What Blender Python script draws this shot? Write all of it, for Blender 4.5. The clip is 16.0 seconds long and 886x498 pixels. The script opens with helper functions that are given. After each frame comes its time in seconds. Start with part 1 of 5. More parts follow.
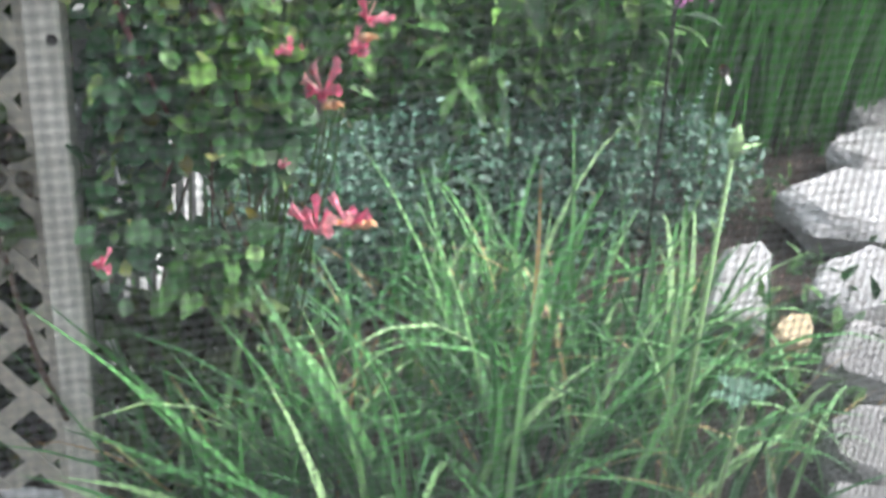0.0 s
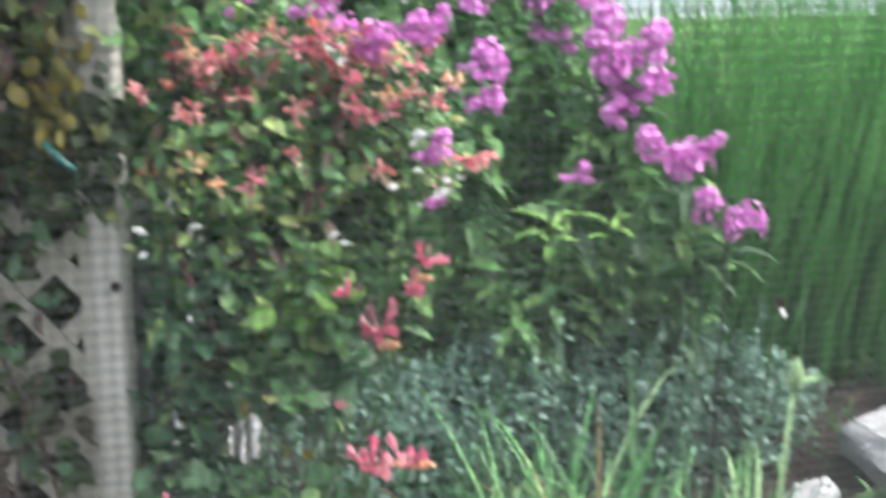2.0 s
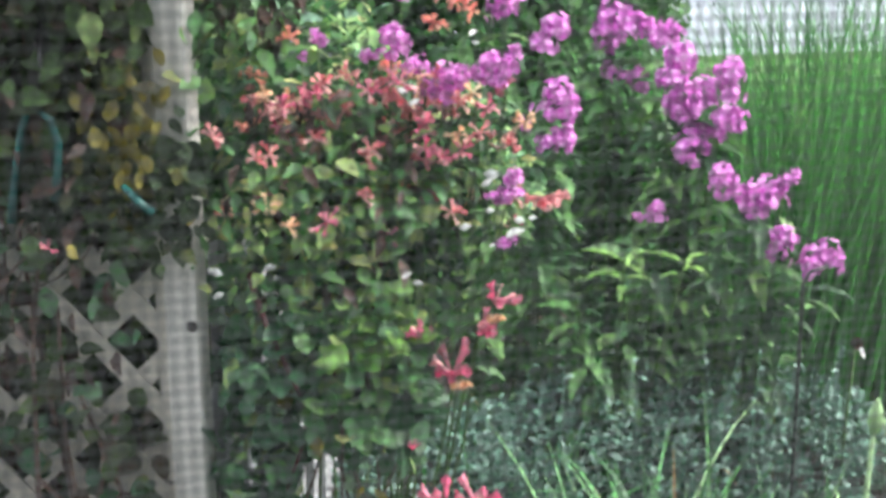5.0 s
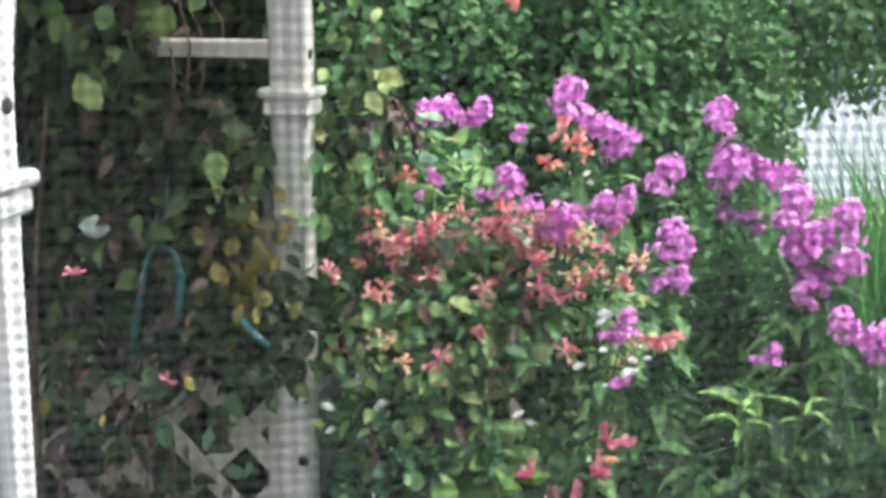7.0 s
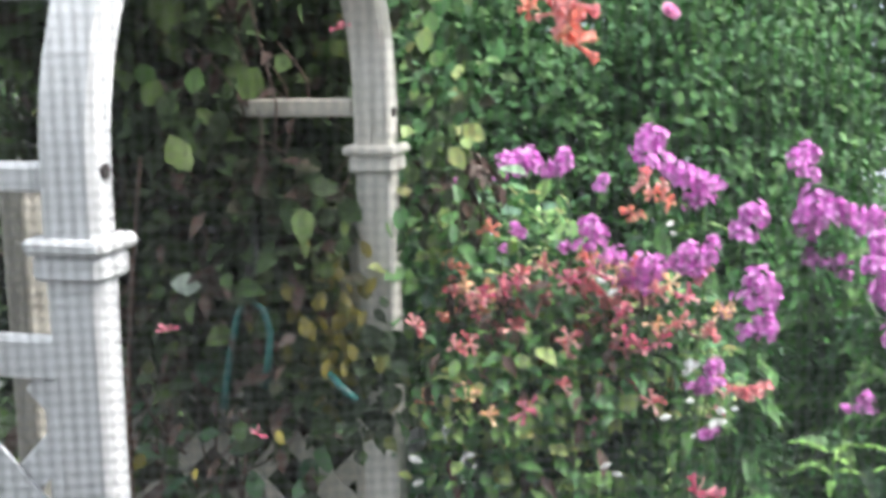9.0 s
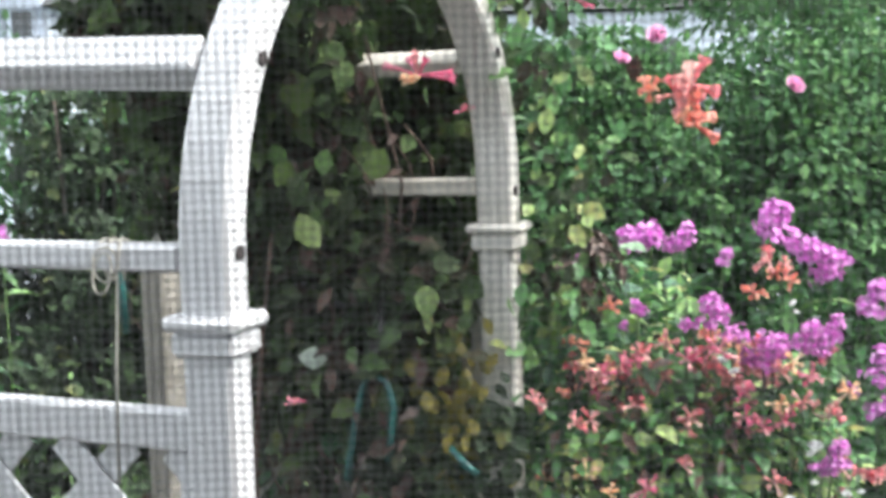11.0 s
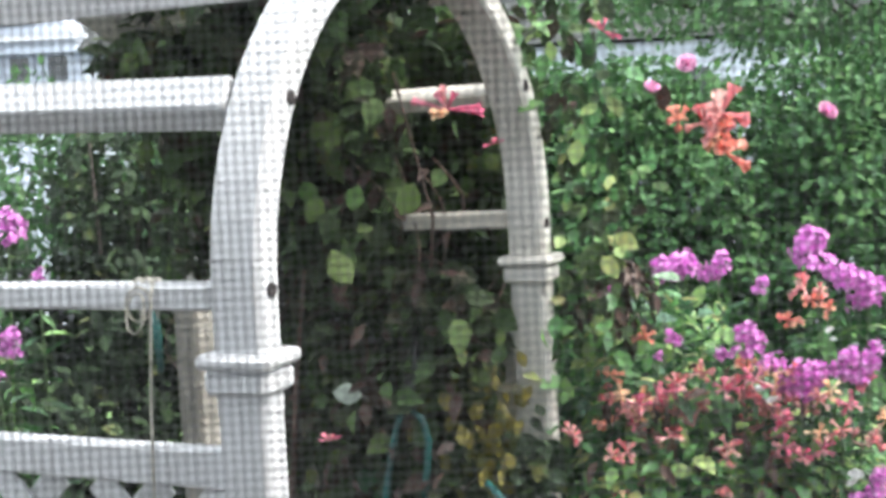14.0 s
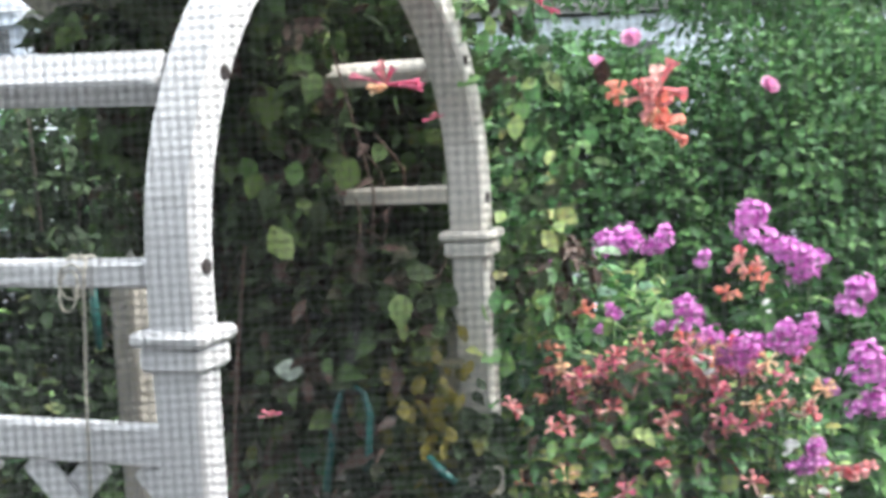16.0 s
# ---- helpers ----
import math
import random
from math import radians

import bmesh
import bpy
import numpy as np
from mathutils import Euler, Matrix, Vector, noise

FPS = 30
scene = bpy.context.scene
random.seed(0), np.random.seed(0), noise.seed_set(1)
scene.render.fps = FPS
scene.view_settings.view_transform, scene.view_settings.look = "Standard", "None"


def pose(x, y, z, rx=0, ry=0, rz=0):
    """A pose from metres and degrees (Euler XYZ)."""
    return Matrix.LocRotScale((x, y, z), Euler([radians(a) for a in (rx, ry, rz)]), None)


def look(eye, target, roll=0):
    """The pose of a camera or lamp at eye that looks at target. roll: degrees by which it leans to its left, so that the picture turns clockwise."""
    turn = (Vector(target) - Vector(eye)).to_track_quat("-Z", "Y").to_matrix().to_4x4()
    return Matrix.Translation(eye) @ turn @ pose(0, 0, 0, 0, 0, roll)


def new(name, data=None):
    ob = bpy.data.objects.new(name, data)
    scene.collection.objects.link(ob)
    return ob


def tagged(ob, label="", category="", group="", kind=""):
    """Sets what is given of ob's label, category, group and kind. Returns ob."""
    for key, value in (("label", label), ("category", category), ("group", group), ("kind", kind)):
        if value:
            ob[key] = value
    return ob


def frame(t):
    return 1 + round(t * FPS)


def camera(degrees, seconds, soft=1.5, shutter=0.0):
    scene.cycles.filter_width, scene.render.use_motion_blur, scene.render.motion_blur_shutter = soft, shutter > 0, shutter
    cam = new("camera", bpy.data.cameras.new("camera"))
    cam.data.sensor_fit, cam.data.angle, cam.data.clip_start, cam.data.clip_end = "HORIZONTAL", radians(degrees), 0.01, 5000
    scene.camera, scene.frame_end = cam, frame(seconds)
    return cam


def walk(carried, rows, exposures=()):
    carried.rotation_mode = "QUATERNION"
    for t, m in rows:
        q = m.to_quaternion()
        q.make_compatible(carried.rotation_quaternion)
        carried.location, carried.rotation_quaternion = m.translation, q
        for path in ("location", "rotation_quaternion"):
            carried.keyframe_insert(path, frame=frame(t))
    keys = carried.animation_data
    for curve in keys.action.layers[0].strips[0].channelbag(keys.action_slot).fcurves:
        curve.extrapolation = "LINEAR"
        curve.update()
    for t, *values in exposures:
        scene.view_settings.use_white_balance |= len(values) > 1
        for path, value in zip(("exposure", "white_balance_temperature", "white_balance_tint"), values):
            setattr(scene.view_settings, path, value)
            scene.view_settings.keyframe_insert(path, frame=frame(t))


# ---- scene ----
# ---------------------------------------------------------------- camera
cam = camera(38.42, 16.0, soft=3.3, shutter=0.9)
cam.data.dof.use_dof = True
cam.data.dof.focus_distance = 2.7
cam.data.dof.aperture_fstop = 46
PATH = [
    (0.0, (0.006, 0.162, 2.062), (0.9765, 2.5852, 0.5834), 4.24),
    (0.5, (0.005, 0.162, 2.063), (0.9575, 2.6119, 0.6170), 4.10),
    (1.0, (0.004, 0.162, 2.064), (0.9923, 2.6919, 0.7902), 3.55),
    (1.5, (0.003, 0.162, 2.066), (1.0186, 2.7566, 0.9539), 3.29),
    (2.0, (0.002, 0.162, 2.067), (0.9029, 2.8510, 1.0883), 1.94),
    (2.5, (0.001, 0.162, 2.068), (0.7560, 2.9219, 1.1664), 1.78),
    (3.0, (0.000, 0.162, 2.069), (0.7516, 2.9141, 1.1411), 1.04),
    (3.2, (0.000, 0.162, 2.070), (0.7516, 2.9143, 1.1427), 1.10),
    (5.3, (0.000, 0.160, 2.070), (0.7458, 2.9306, 1.1939), 0.62),
    (5.5, (-0.000, 0.159, 2.070), (0.7573, 2.9510, 1.2755), 1.20),
    (6.0, (-0.001, 0.158, 2.070), (0.6218, 3.0257, 1.4468), 0.84),
    (6.5, (-0.002, 0.156, 2.070), (0.5089, 3.0597, 1.5155), 0.44),
    (7.0, (-0.003, 0.155, 2.070), (0.4997, 3.0549, 1.4887), 0.31),
    (7.5, (-0.003, 0.153, 2.070), (0.4982, 3.0504, 1.4753), 0.23),
    (8.0, (-0.004, 0.152, 2.070), (0.5097, 3.0453, 1.4659), 0.21),
    (8.5, (-0.005, 0.150, 2.070), (0.4672, 3.0570, 1.4986), 0.00),
    (9.0, (-0.009, 0.136, 2.081), (0.3052, 3.0829, 1.6150), -1.21),
    (9.2, (-0.010, 0.130, 2.085), (0.2837, 3.0806, 1.6296), -0.40),
    (11.3, (-0.010, 0.095, 2.100), (-0.0001, 3.0838, 1.8417), -1.94),
    (11.5, (-0.010, 0.095, 2.100), (-0.0091, 3.0857, 1.8643), -2.08),
    (12.0, (-0.009, 0.095, 2.100), (-0.0278, 3.0872, 1.8845), -2.39),
    (12.5, (-0.007, 0.095, 2.100), (-0.0603, 3.0881, 1.9040), -2.45),
    (13.0, (-0.006, 0.095, 2.100), (-0.0560, 3.0888, 1.9140), -2.74),
    (13.5, (-0.005, 0.095, 2.100), (-0.0489, 3.0873, 1.8893), -2.48),
    (14.0, (-0.004, 0.095, 2.100), (-0.0516, 3.0869, 1.8855), -2.81),
    (14.5, (0.002, 0.095, 2.100), (-0.0191, 3.0877, 1.8917), -3.39),
    (15.0, (0.011, 0.095, 2.100), (0.0481, 3.0879, 1.8969), -3.91),
    (15.5, (0.010, 0.095, 2.100), (0.0340, 3.0822, 1.8246), -3.40),
    (16.0, (0.013, 0.095, 2.100), (0.0803, 3.0812, 1.8201), -2.92),
]
walk(cam, [(t, look(eye, target, roll)) for t, eye, target, roll in PATH],
     exposures=[(0.0, 2.76), (0.5, 2.78), (1.0, 2.88), (2.0, 2.78), (3.0, 2.65), (7.0, 2.65), (9.0, 2.65), (12.0, 2.60), (16.0, 2.58)])

# ---------------------------------------------------------------- light
world = bpy.data.worlds.new("overcast_sky")
scene.world = world
world.use_nodes = True
wn, wl = world.node_tree.nodes, world.node_tree.links
sky = wn.new("ShaderNodeTexSky")
sky.sky_type = 'NISHITA'
sky.sun_disc = False
sky.sun_elevation = radians(55)
sky.sun_rotation = radians(102)
sky.air_density, sky.dust_density, sky.ozone_density = 1.0, 4.0, 1.0
haze = wn.new("ShaderNodeMixRGB")
haze.inputs[0].default_value = 0.55
haze.inputs[2].default_value = (9.6, 10.0, 10.0, 1)
wl.new(sky.outputs[0], haze.inputs[1])
wl.new(haze.outputs[0], wn["Background"].inputs[0])
wn["Background"].inputs[1].default_value = 0.10

sun = new("sun", bpy.data.lights.new("sun", "SUN"))
sun.data.energy = 0.8
sun.data.angle = radians(28)
sun.data.color = (1.0, 0.98, 0.95)
sun.matrix_world = look((7.5, 1.0, 9.0), (0.5, 2.5, 1.0))

# ---------------------------------------------------------------- tools
rng = np.random.default_rng(7)
X3, Y3, Z3 = Vector((1, 0, 0)), Vector((0, 1, 0)), Vector((0, 0, 1))


TINTED = {}


def part(name, bm, material, parent=None, label="", smooth=False):
    me = bpy.data.meshes.new(name)
    bm.to_mesh(me)
    bm.free()
    return mesh_part(name, me, material, parent, label, smooth)


def mesh_part(name, me, material, parent=None, label="", smooth=False):
    if material is not None:
        if me.materials and me.materials[0] != material:
            key = (me.name, material.name)
            if key not in TINTED:
                TINTED[key] = me.copy()
            me = TINTED[key]
            me.materials.clear()
        if not me.materials:
            me.materials.append(material)
    if smooth:
        me.polygons.foreach_set("use_smooth", [True] * len(me.polygons))
    ob = new(name, me)
    if parent is not None:
        ob.parent = parent
    if label:
        tagged(ob, label)
    return ob


def thing(name, label, category, group="", kind="", m=None):
    ob = new(name)
    ob.empty_display_size = 0.1
    if m is not None:
        ob.matrix_world = m
    return tagged(ob, label, category, group, kind)


def bevel(bm, width=0.003, segments=1):
    bmesh.ops.bevel(bm, geom=bm.edges[:], offset=width, segments=segments, affect='EDGES', profile=0.6)
    return bm


def box_bm(sx, sy, sz, m=None, edge=0.0):
    bm = bmesh.new()
    bmesh.ops.create_cube(bm, size=1.0, matrix=Matrix.Diagonal((sx, sy, sz, 1)))
    if edge:
        bevel(bm, edge)
    if m is not None:
        bm.transform(m)
    return bm


def add_box(bm, sx, sy, sz, m):
    bmesh.ops.create_cube(bm, size=1.0, matrix=m @ Matrix.Diagonal((sx, sy, sz, 1)))


def tube_mesh(name, pts, radii, sides=6):
    """A tapered tube along points."""
    pts = [Vector(p) for p in pts]
    verts, faces = [], []
    for i, p in enumerate(pts):
        d = (pts[min(i + 1, len(pts) - 1)] - pts[max(i - 1, 0)])
        d = d.normalized() if d.length > 1e-6 else Z3
        a = d.cross(X3 if abs(d.x) < 0.8 else Y3).normalized()
        b = d.cross(a)
        r = radii[i] if hasattr(radii, "__len__") else radii
        for k in range(sides):
            t = 2 * math.pi * k / sides
            verts.append(p + (a * math.cos(t) + b * math.sin(t)) * r)
    for i in range(len(pts) - 1):
        for k in range(sides):
            k2 = (k + 1) % sides
            faces.append((i * sides + k, i * sides + k2, (i + 1) * sides + k2, (i + 1) * sides + k))
    faces.append(tuple(range(sides))[::-1])
    faces.append(tuple((len(pts) - 1) * sides + k for k in range(sides)))
    me = bpy.data.meshes.new(name)
    me.from_pydata([tuple(v) for v in verts], [], faces)
    me.polygons.foreach_set("use_smooth", [True] * len(me.polygons))
    return me


def join_tubes(name, paths, sides=5):
    """Several tubes in one mesh: rows of (points, radii)."""
    verts, faces = [], []
    for pts, radii in paths:
        me = tube_mesh("tmp", pts, radii, sides)
        o = len(verts)
        verts += [tuple(v.co) for v in me.vertices]
        faces += [tuple(o + i for i in p.vertices) for p in me.polygons]
        bpy.data.meshes.remove(me)
    me = bpy.data.meshes.new(name)
    me.from_pydata(verts, [], faces)
    me.polygons.foreach_set("use_smooth", [True] * len(me.polygons))
    return me


# leaf outlines: x across, y along, z up; a fold along the middle
OVATE = (np.array([(0, 0, 0), (.32, .22, .05), (.5, .5, .06), (.30, .82, .0), (0, 1, -.10), (-.30, .82, .0), (-.5, .5, .06), (-.32, .22, .05), (0, .5, -.02)]),
         [(0, 1, 2, 8), (8, 2, 3, 4), (4, 5, 6, 8), (8, 6, 7, 0)])
POINTED = (np.array([(0, 0, 0), (.30, .10, .04), (.5, .36, .07), (.36, .64, .02), (.10, .88, -.10), (0, 1, -.20), (-.10, .88, -.12), (-.36, .64, .0), (-.5, .36, .06), (-.30, .10, .03), (0, .36, -.03), (0, .68, -.06)]),
           [(0, 1, 2, 10), (10, 2, 3, 11), (11, 3, 4, 5), (11, 5, 6, 7), (10, 11, 7, 8), (0, 10, 8, 9)])
LANCE = (np.array([(0, 0, 0), (.5, .35, .05), (.36, .68, -.02), (0, 1, -.22), (-.36, .68, -.02), (-.5, .35, .05), (0, .4, -.03), (0, .7, -.10)]),
         [(0, 1, 6), (1, 2, 7, 6), (2, 3, 7), (3, 4, 7), (4, 5, 6, 7), (5, 0, 6)])
PETAL = (np.array([(0, 0, 0), (.5, .6, .06), (.3, .95, 0), (-.3, .95, 0), (-.5, .6, .06)]), [(0, 1, 2, 3, 4)])


def leaf_arrays(shape, pos, along, up, length, width):
    """Vertices and faces of many leaves."""
    tv, tf = shape
    along = along / np.linalg.norm(along, axis=1, keepdims=True)
    side = np.cross(along, up)
    side /= np.linalg.norm(side, axis=1, keepdims=True) + 1e-9
    top = np.cross(side, along)
    v = (pos[:, None, :] + tv[None, :, 0:1] * side[:, None, :] * width[:, None, None]
         + tv[None, :, 1:2] * along[:, None, :] * length[:, None, None] + tv[None, :, 2:3] * top[:, None, :] * length[:, None, None])
    n, k = len(pos), len(tv)
    loops = np.concatenate([np.array(f) for f in tf])
    sizes = np.array([len(f) for f in tf])
    idx = (loops[None, :] + (np.arange(n) * k)[:, None]).ravel()
    return v.reshape(-1, 3), idx, np.tile(sizes, n)


def arrays_mesh(name, chunks):
    vs, ids, szs, off = [], [], [], 0
    for v, i, s in chunks:
        vs.append(v), ids.append(i + off), szs.append(s)
        off += len(v)
    v, i, s = np.concatenate(vs), np.concatenate(ids), np.concatenate(szs)
    me = bpy.data.meshes.new(name)
    me.vertices.add(len(v)), me.loops.add(len(i)), me.polygons.add(len(s))
    me.vertices.foreach_set("co", v.astype(np.float32).ravel())
    me.loops.foreach_set("vertex_index", i.astype(np.int32))
    start = np.concatenate([[0], np.cumsum(s)[:-1]]).astype(np.int32)
    me.polygons.foreach_set("loop_start", start)
    me.update(calc_edges=True)
    me.validate()
    return me


def unit(n):
    d = rng.normal(size=(n, 3))
    return d / np.linalg.norm(d, axis=1, keepdims=True)


def leaves(name, shape, pos, out, length, ratio, droop=0.3, spread=0.8, parent=None, material=None, label=""):
    """A foliage part: leaves at pos that face outward, hang a little and vary."""
    n = len(pos)
    along = out * 0.5 + unit(n) * spread + np.array([0, 0, -droop])
    up = out * 0.6 + unit(n) * 0.5 + np.array([0, 0, 0.7])
    ln = length * rng.uniform(0.6, 1.25, n)
    me = arrays_mesh(name, [leaf_arrays(shape, pos, along, up, ln, ln * ratio * rng.uniform(.8, 1.2, n))])
    return mesh_part(name, me, material, parent, label)


def blob(n, c, r, shell=0.55):
    """Points in an ellipsoid, crowded towards its skin, and their outward ways."""
    d = unit(n)
    k = rng.uniform(shell, 1.0, n) ** 0.7
    q = d * np.array(r) + np.array(c)
    lump = (np.sin(q @ np.array((13.0, 5.0, 7.0))) + np.sin(q @ np.array((-6.0, 11.0, 9.0)) + 1.3) + np.sin(q @ np.array((4.0, -8.0, 15.0)) + 2.1)) / 3
    k *= 1 + 0.16 * lump + 0.12 * np.sin(7 * d[:, 0] + 3 * c[0]) * np.cos(6 * d[:, 2] + 5 * c[1])
    some = (lump > -0.45) | (rng.random(n) < 0.35)
    return (np.array(c) + d * k[:, None] * np.array(r))[some], d[some]


def patchy(P, scale=6.5, level=-0.08):
    """Which points stay, so that foliage stands in clusters with gaps between."""
    return np.array([noise.noise(Vector(q) * scale) for q in P]) > level - 0.25 * rng.random(len(P))


# ---------------------------------------------------------------- materials
def material(name):
    m = bpy.data.materials.new(name)
    m.use_nodes = True
    nt = m.node_tree
    return m, nt.nodes, nt.links, nt.nodes["Principled BSDF"]


def ramp_node(nodes, stops):
    r = nodes.new("ShaderNodeValToRGB")
    e = r.color_ramp.elements
    while len(e) > 1:
        e.remove(e[-1])
    e[0].position, e[0].color = stops[0][0], (*stops[0][1], 1)
    for p, c in stops[1:]:
        x = e.new(p)
        x.color = (*c, 1)
    return r


def plant(name, stops, rough=0.55, veil=0.25, grain=60.0, per_object=False):
    """Leaf or petal: each piece has its own tone, with fine mottling and some light passing through."""
    m, n, l, b = material(name)
    if per_object:
        src = n.new("ShaderNodeObjectInfo").outputs["Random"]
    else:
        src = n.new("ShaderNodeNewGeometry").outputs["Random Per Island"]
    geo = n.new("ShaderNodeTexCoord")
    noi = n.new("ShaderNodeTexNoise")
    noi.inputs["Scale"].default_value = grain
    noi.inputs["Detail"].default_value = 3
    l.new(geo.outputs["Object"], noi.inputs["Vector"])
    mix = n.new("ShaderNodeMath")
    mix.operation = 'MULTIPLY_ADD'
    l.new(noi.outputs["Fac"], mix.inputs[0])
    mix.inputs[1].default_value = 0.3
    sub = n.new("ShaderNodeMath")
    sub.operation = 'MULTIPLY_ADD'
    l.new(src, sub.inputs[0])
    sub.inputs[1].default_value, sub.inputs[2].default_value = 0.95, -0.13
    l.new(sub.outputs[0], mix.inputs[2])
    r = ramp_node(n, stops)
    l.new(mix.outputs[0], r.inputs[0])
    l.new(r.outputs[0], b.inputs["Base Color"])
    b.inputs["Roughness"].default_value = rough
    b.inputs["Specular IOR Level"].default_value = 0.35
    tr = n.new("ShaderNodeBsdfTranslucent")
    l.new(r.outputs[0], tr.inputs[0])
    ms = n.new("ShaderNodeMixShader")
    ms.inputs[0].default_value = veil
    l.new(b.outputs[0], ms.inputs[1])
    l.new(tr.outputs[0], ms.inputs[2])
    l.new(ms.outputs[0], n["Material Output"].inputs[0])
    return m


def surface(name, stops, scale, rough=0.6, bump=0.2, detail=6, fine=8.0, metal=0.0, coords="Object"):
    """Hard surface: noise at two scales for colour, roughness and relief."""
    m, n, l, b = material(name)
    co = n.new("ShaderNodeTexCoord")
    a = n.new("ShaderNodeTexNoise")
    a.inputs["Scale"].default_value, a.inputs["Detail"].default_value = scale, detail
    f = n.new("ShaderNodeTexNoise")
    f.inputs["Scale"].default_value, f.inputs["Detail"].default_value = scale * fine, 4
    for x in (a, f):
        l.new(co.outputs[coords], x.inputs["Vector"])
    mx = n.new("ShaderNodeMixRGB")
    mx.inputs[0].default_value = 0.4
    l.new(a.outputs["Fac"], mx.inputs[1]), l.new(f.outputs["Fac"], mx.inputs[2])
    r = ramp_node(n, stops)
    l.new(mx.outputs[0], r.inputs[0]), l.new(r.outputs[0], b.inputs["Base Color"])
    b.inputs["Roughness"].default_value, b.inputs["Metallic"].default_value = rough, metal
    bp = n.new("ShaderNodeBump")
    bp.inputs["Strength"].default_value, bp.inputs["Distance"].default_value = bump, 0.02
    l.new(mx.outputs[0], bp.inputs["Height"]), l.new(bp.outputs[0], b.inputs["Normal"])
    return m


VINYL = surface("white_vinyl", [(0.25, (.46, .46, .46)), (0.5, (.54, .55, .57)), (0.75, (.59, .60, .62))], 6, rough=0.42, bump=0.02, fine=14)
# Far legs' copy of the white vinyl: warmer, with a wider range of tones.
FAR_VINYL = surface("far_side_vinyl", [(0.25, (.38, .37, .33)), (0.5, (.55, .54, .505)), (0.75, (.67, .66, .63))], 9, rough=0.6, bump=0.05, fine=10)
LATTICE = surface("dull_beige_vinyl", [(0.25, (.31, .29, .245)), (0.5, (.49, .465, .41)), (0.75, (.63, .60, .535))], 9, rough=0.6, bump=0.05, fine=10)
HOLE = surface("dark_hole", [(0.3, (.015, .012, .012)), (0.7, (.04, .03, .03))], 20, rough=0.9)
PICKET = surface("weathered_white_paint", [(0.3, (.22, .21, .21)), (0.5, (.42, .42, .44)), (0.7, (.66, .67, .70))], 12, rough=0.7, bump=0.2)
SOIL = surface("dark_mulch", [(0.3, (.010, .006, .005)), (0.5, (.032, .020, .016)), (0.7, (.08, .055, .045))], 9, rough=0.95, bump=1.0, fine=9)
LAWN = surface("lawn", [(0.3, (.03, .07, .012)), (0.5, (.055, .12, .02)), (0.75, (.11, .18, .04))], 3, rough=0.9, bump=1.0, fine=20)
CONCRETE = surface("pale_concrete", [(0.3, (.145, .157, .185)), (0.5, (.18, .195, .222)), (0.7, (.215, .23, .26))], .6, rough=0.85, bump=0.1, fine=12)
STONE = surface("pale_limestone", [(0.28, (.13, .12, .12)), (0.45, (.29, .29, .30)), (0.7, (.43, .43, .45))], 5, rough=0.85, bump=0.4, fine=6)
BROWN_STONE = surface("grey_brown_stone", [(0.28, (.09, .085, .085)), (0.45, (.185, .18, .185)), (0.7, (.32, .31, .315))], 6, rough=0.88, bump=0.9, fine=6)
TAN_STONE = surface("tan_sandstone", [(0.3, (.26, .20, .13)), (0.5, (.42, .34, .22)), (0.7, (.58, .49, .35))], 9, rough=0.85, bump=0.6)
BARK = surface("shredding_bark", [(0.3, (.05, .03, .025)), (0.5, (.12, .075, .06)), (0.72, (.26, .20, .17))], 22, rough=0.9, bump=0.8)
DARK_BARK = surface("dark_bark", [(0.3, (.02, .014, .012)), (0.5, (.05, .038, .032)), (0.72, (.11, .09, .08))], 12, rough=0.9, bump=0.8)
SIDING = surface("white_siding", [(0.3, (.36, .40, .46)), (0.5, (.42, .465, .53)), (0.7, (.48, .52, .58))], .8, rough=0.6, bump=0.05)
ROOF = surface("grey_shingles", [(0.3, (.022, .026, .026)), (0.5, (.042, .047, .045)), (0.7, (.07, .075, .07))], 2, rough=0.9, bump=0.6)
GLASS = surface("dark_window_glass", [(0.3, (.02, .025, .03)), (0.7, (.05, .06, .07))], 1, rough=0.08, bump=0.0)
BLACK_METAL = surface("black_painted_steel", [(0.3, (.008, .008, .009)), (0.7, (.03, .03, .03))], 30, rough=0.45, bump=0.1)
TEAL = surface("teal_plastic", [(0.3, (.004, .05, .05)), (0.5, (.008, .085, .08)), (0.7, (.015, .13, .115))], 15, rough=0.4, bump=0.05)
TWINE = surface("jute_twine", [(0.3, (.40, .38, .32)), (0.5, (.52, .50, .44)), (0.7, (.64, .62, .55))], 120, rough=0.95, bump=0.6)
OLD_WOOD = surface("weathered_grey_wood", [(0.3, (.12, .11, .095)), (0.5, (.20, .19, .165)), (0.7, (.31, .29, .26))], 14, rough=0.85, bump=0.4)
HOUSE_SIDING = surface("pale_grey_siding", [(0.3, (.44, .44, .43)), (0.5, (.50, .50, .49)), (0.7, (.56, .56, .55))], 1.2, rough=0.75, bump=0.1)
PLASTER = surface("painted_plaster", [(0.3, (.55, .54, .51)), (0.7, (.68, .67, .64))], 2, rough=0.85, bump=0.05)
FLOOR_WOOD = surface("oak_floor", [(0.3, (.16, .09, .05)), (0.7, (.28, .17, .09))], 4, rough=0.4, bump=0.1)
WIRE = surface("grey_screen_wire", [(0.3, (.20, .20, .21)), (0.7, (.30, .30, .31))], 300, rough=0.6, bump=0.0)
wt = WIRE.node_tree
glow = wt.nodes.new("ShaderNodeBsdfTranslucent")
glow.inputs[0].default_value = (.33, .34, .345, 1)
both = wt.nodes.new("ShaderNodeMixShader")
both.inputs[0].default_value = 0.4
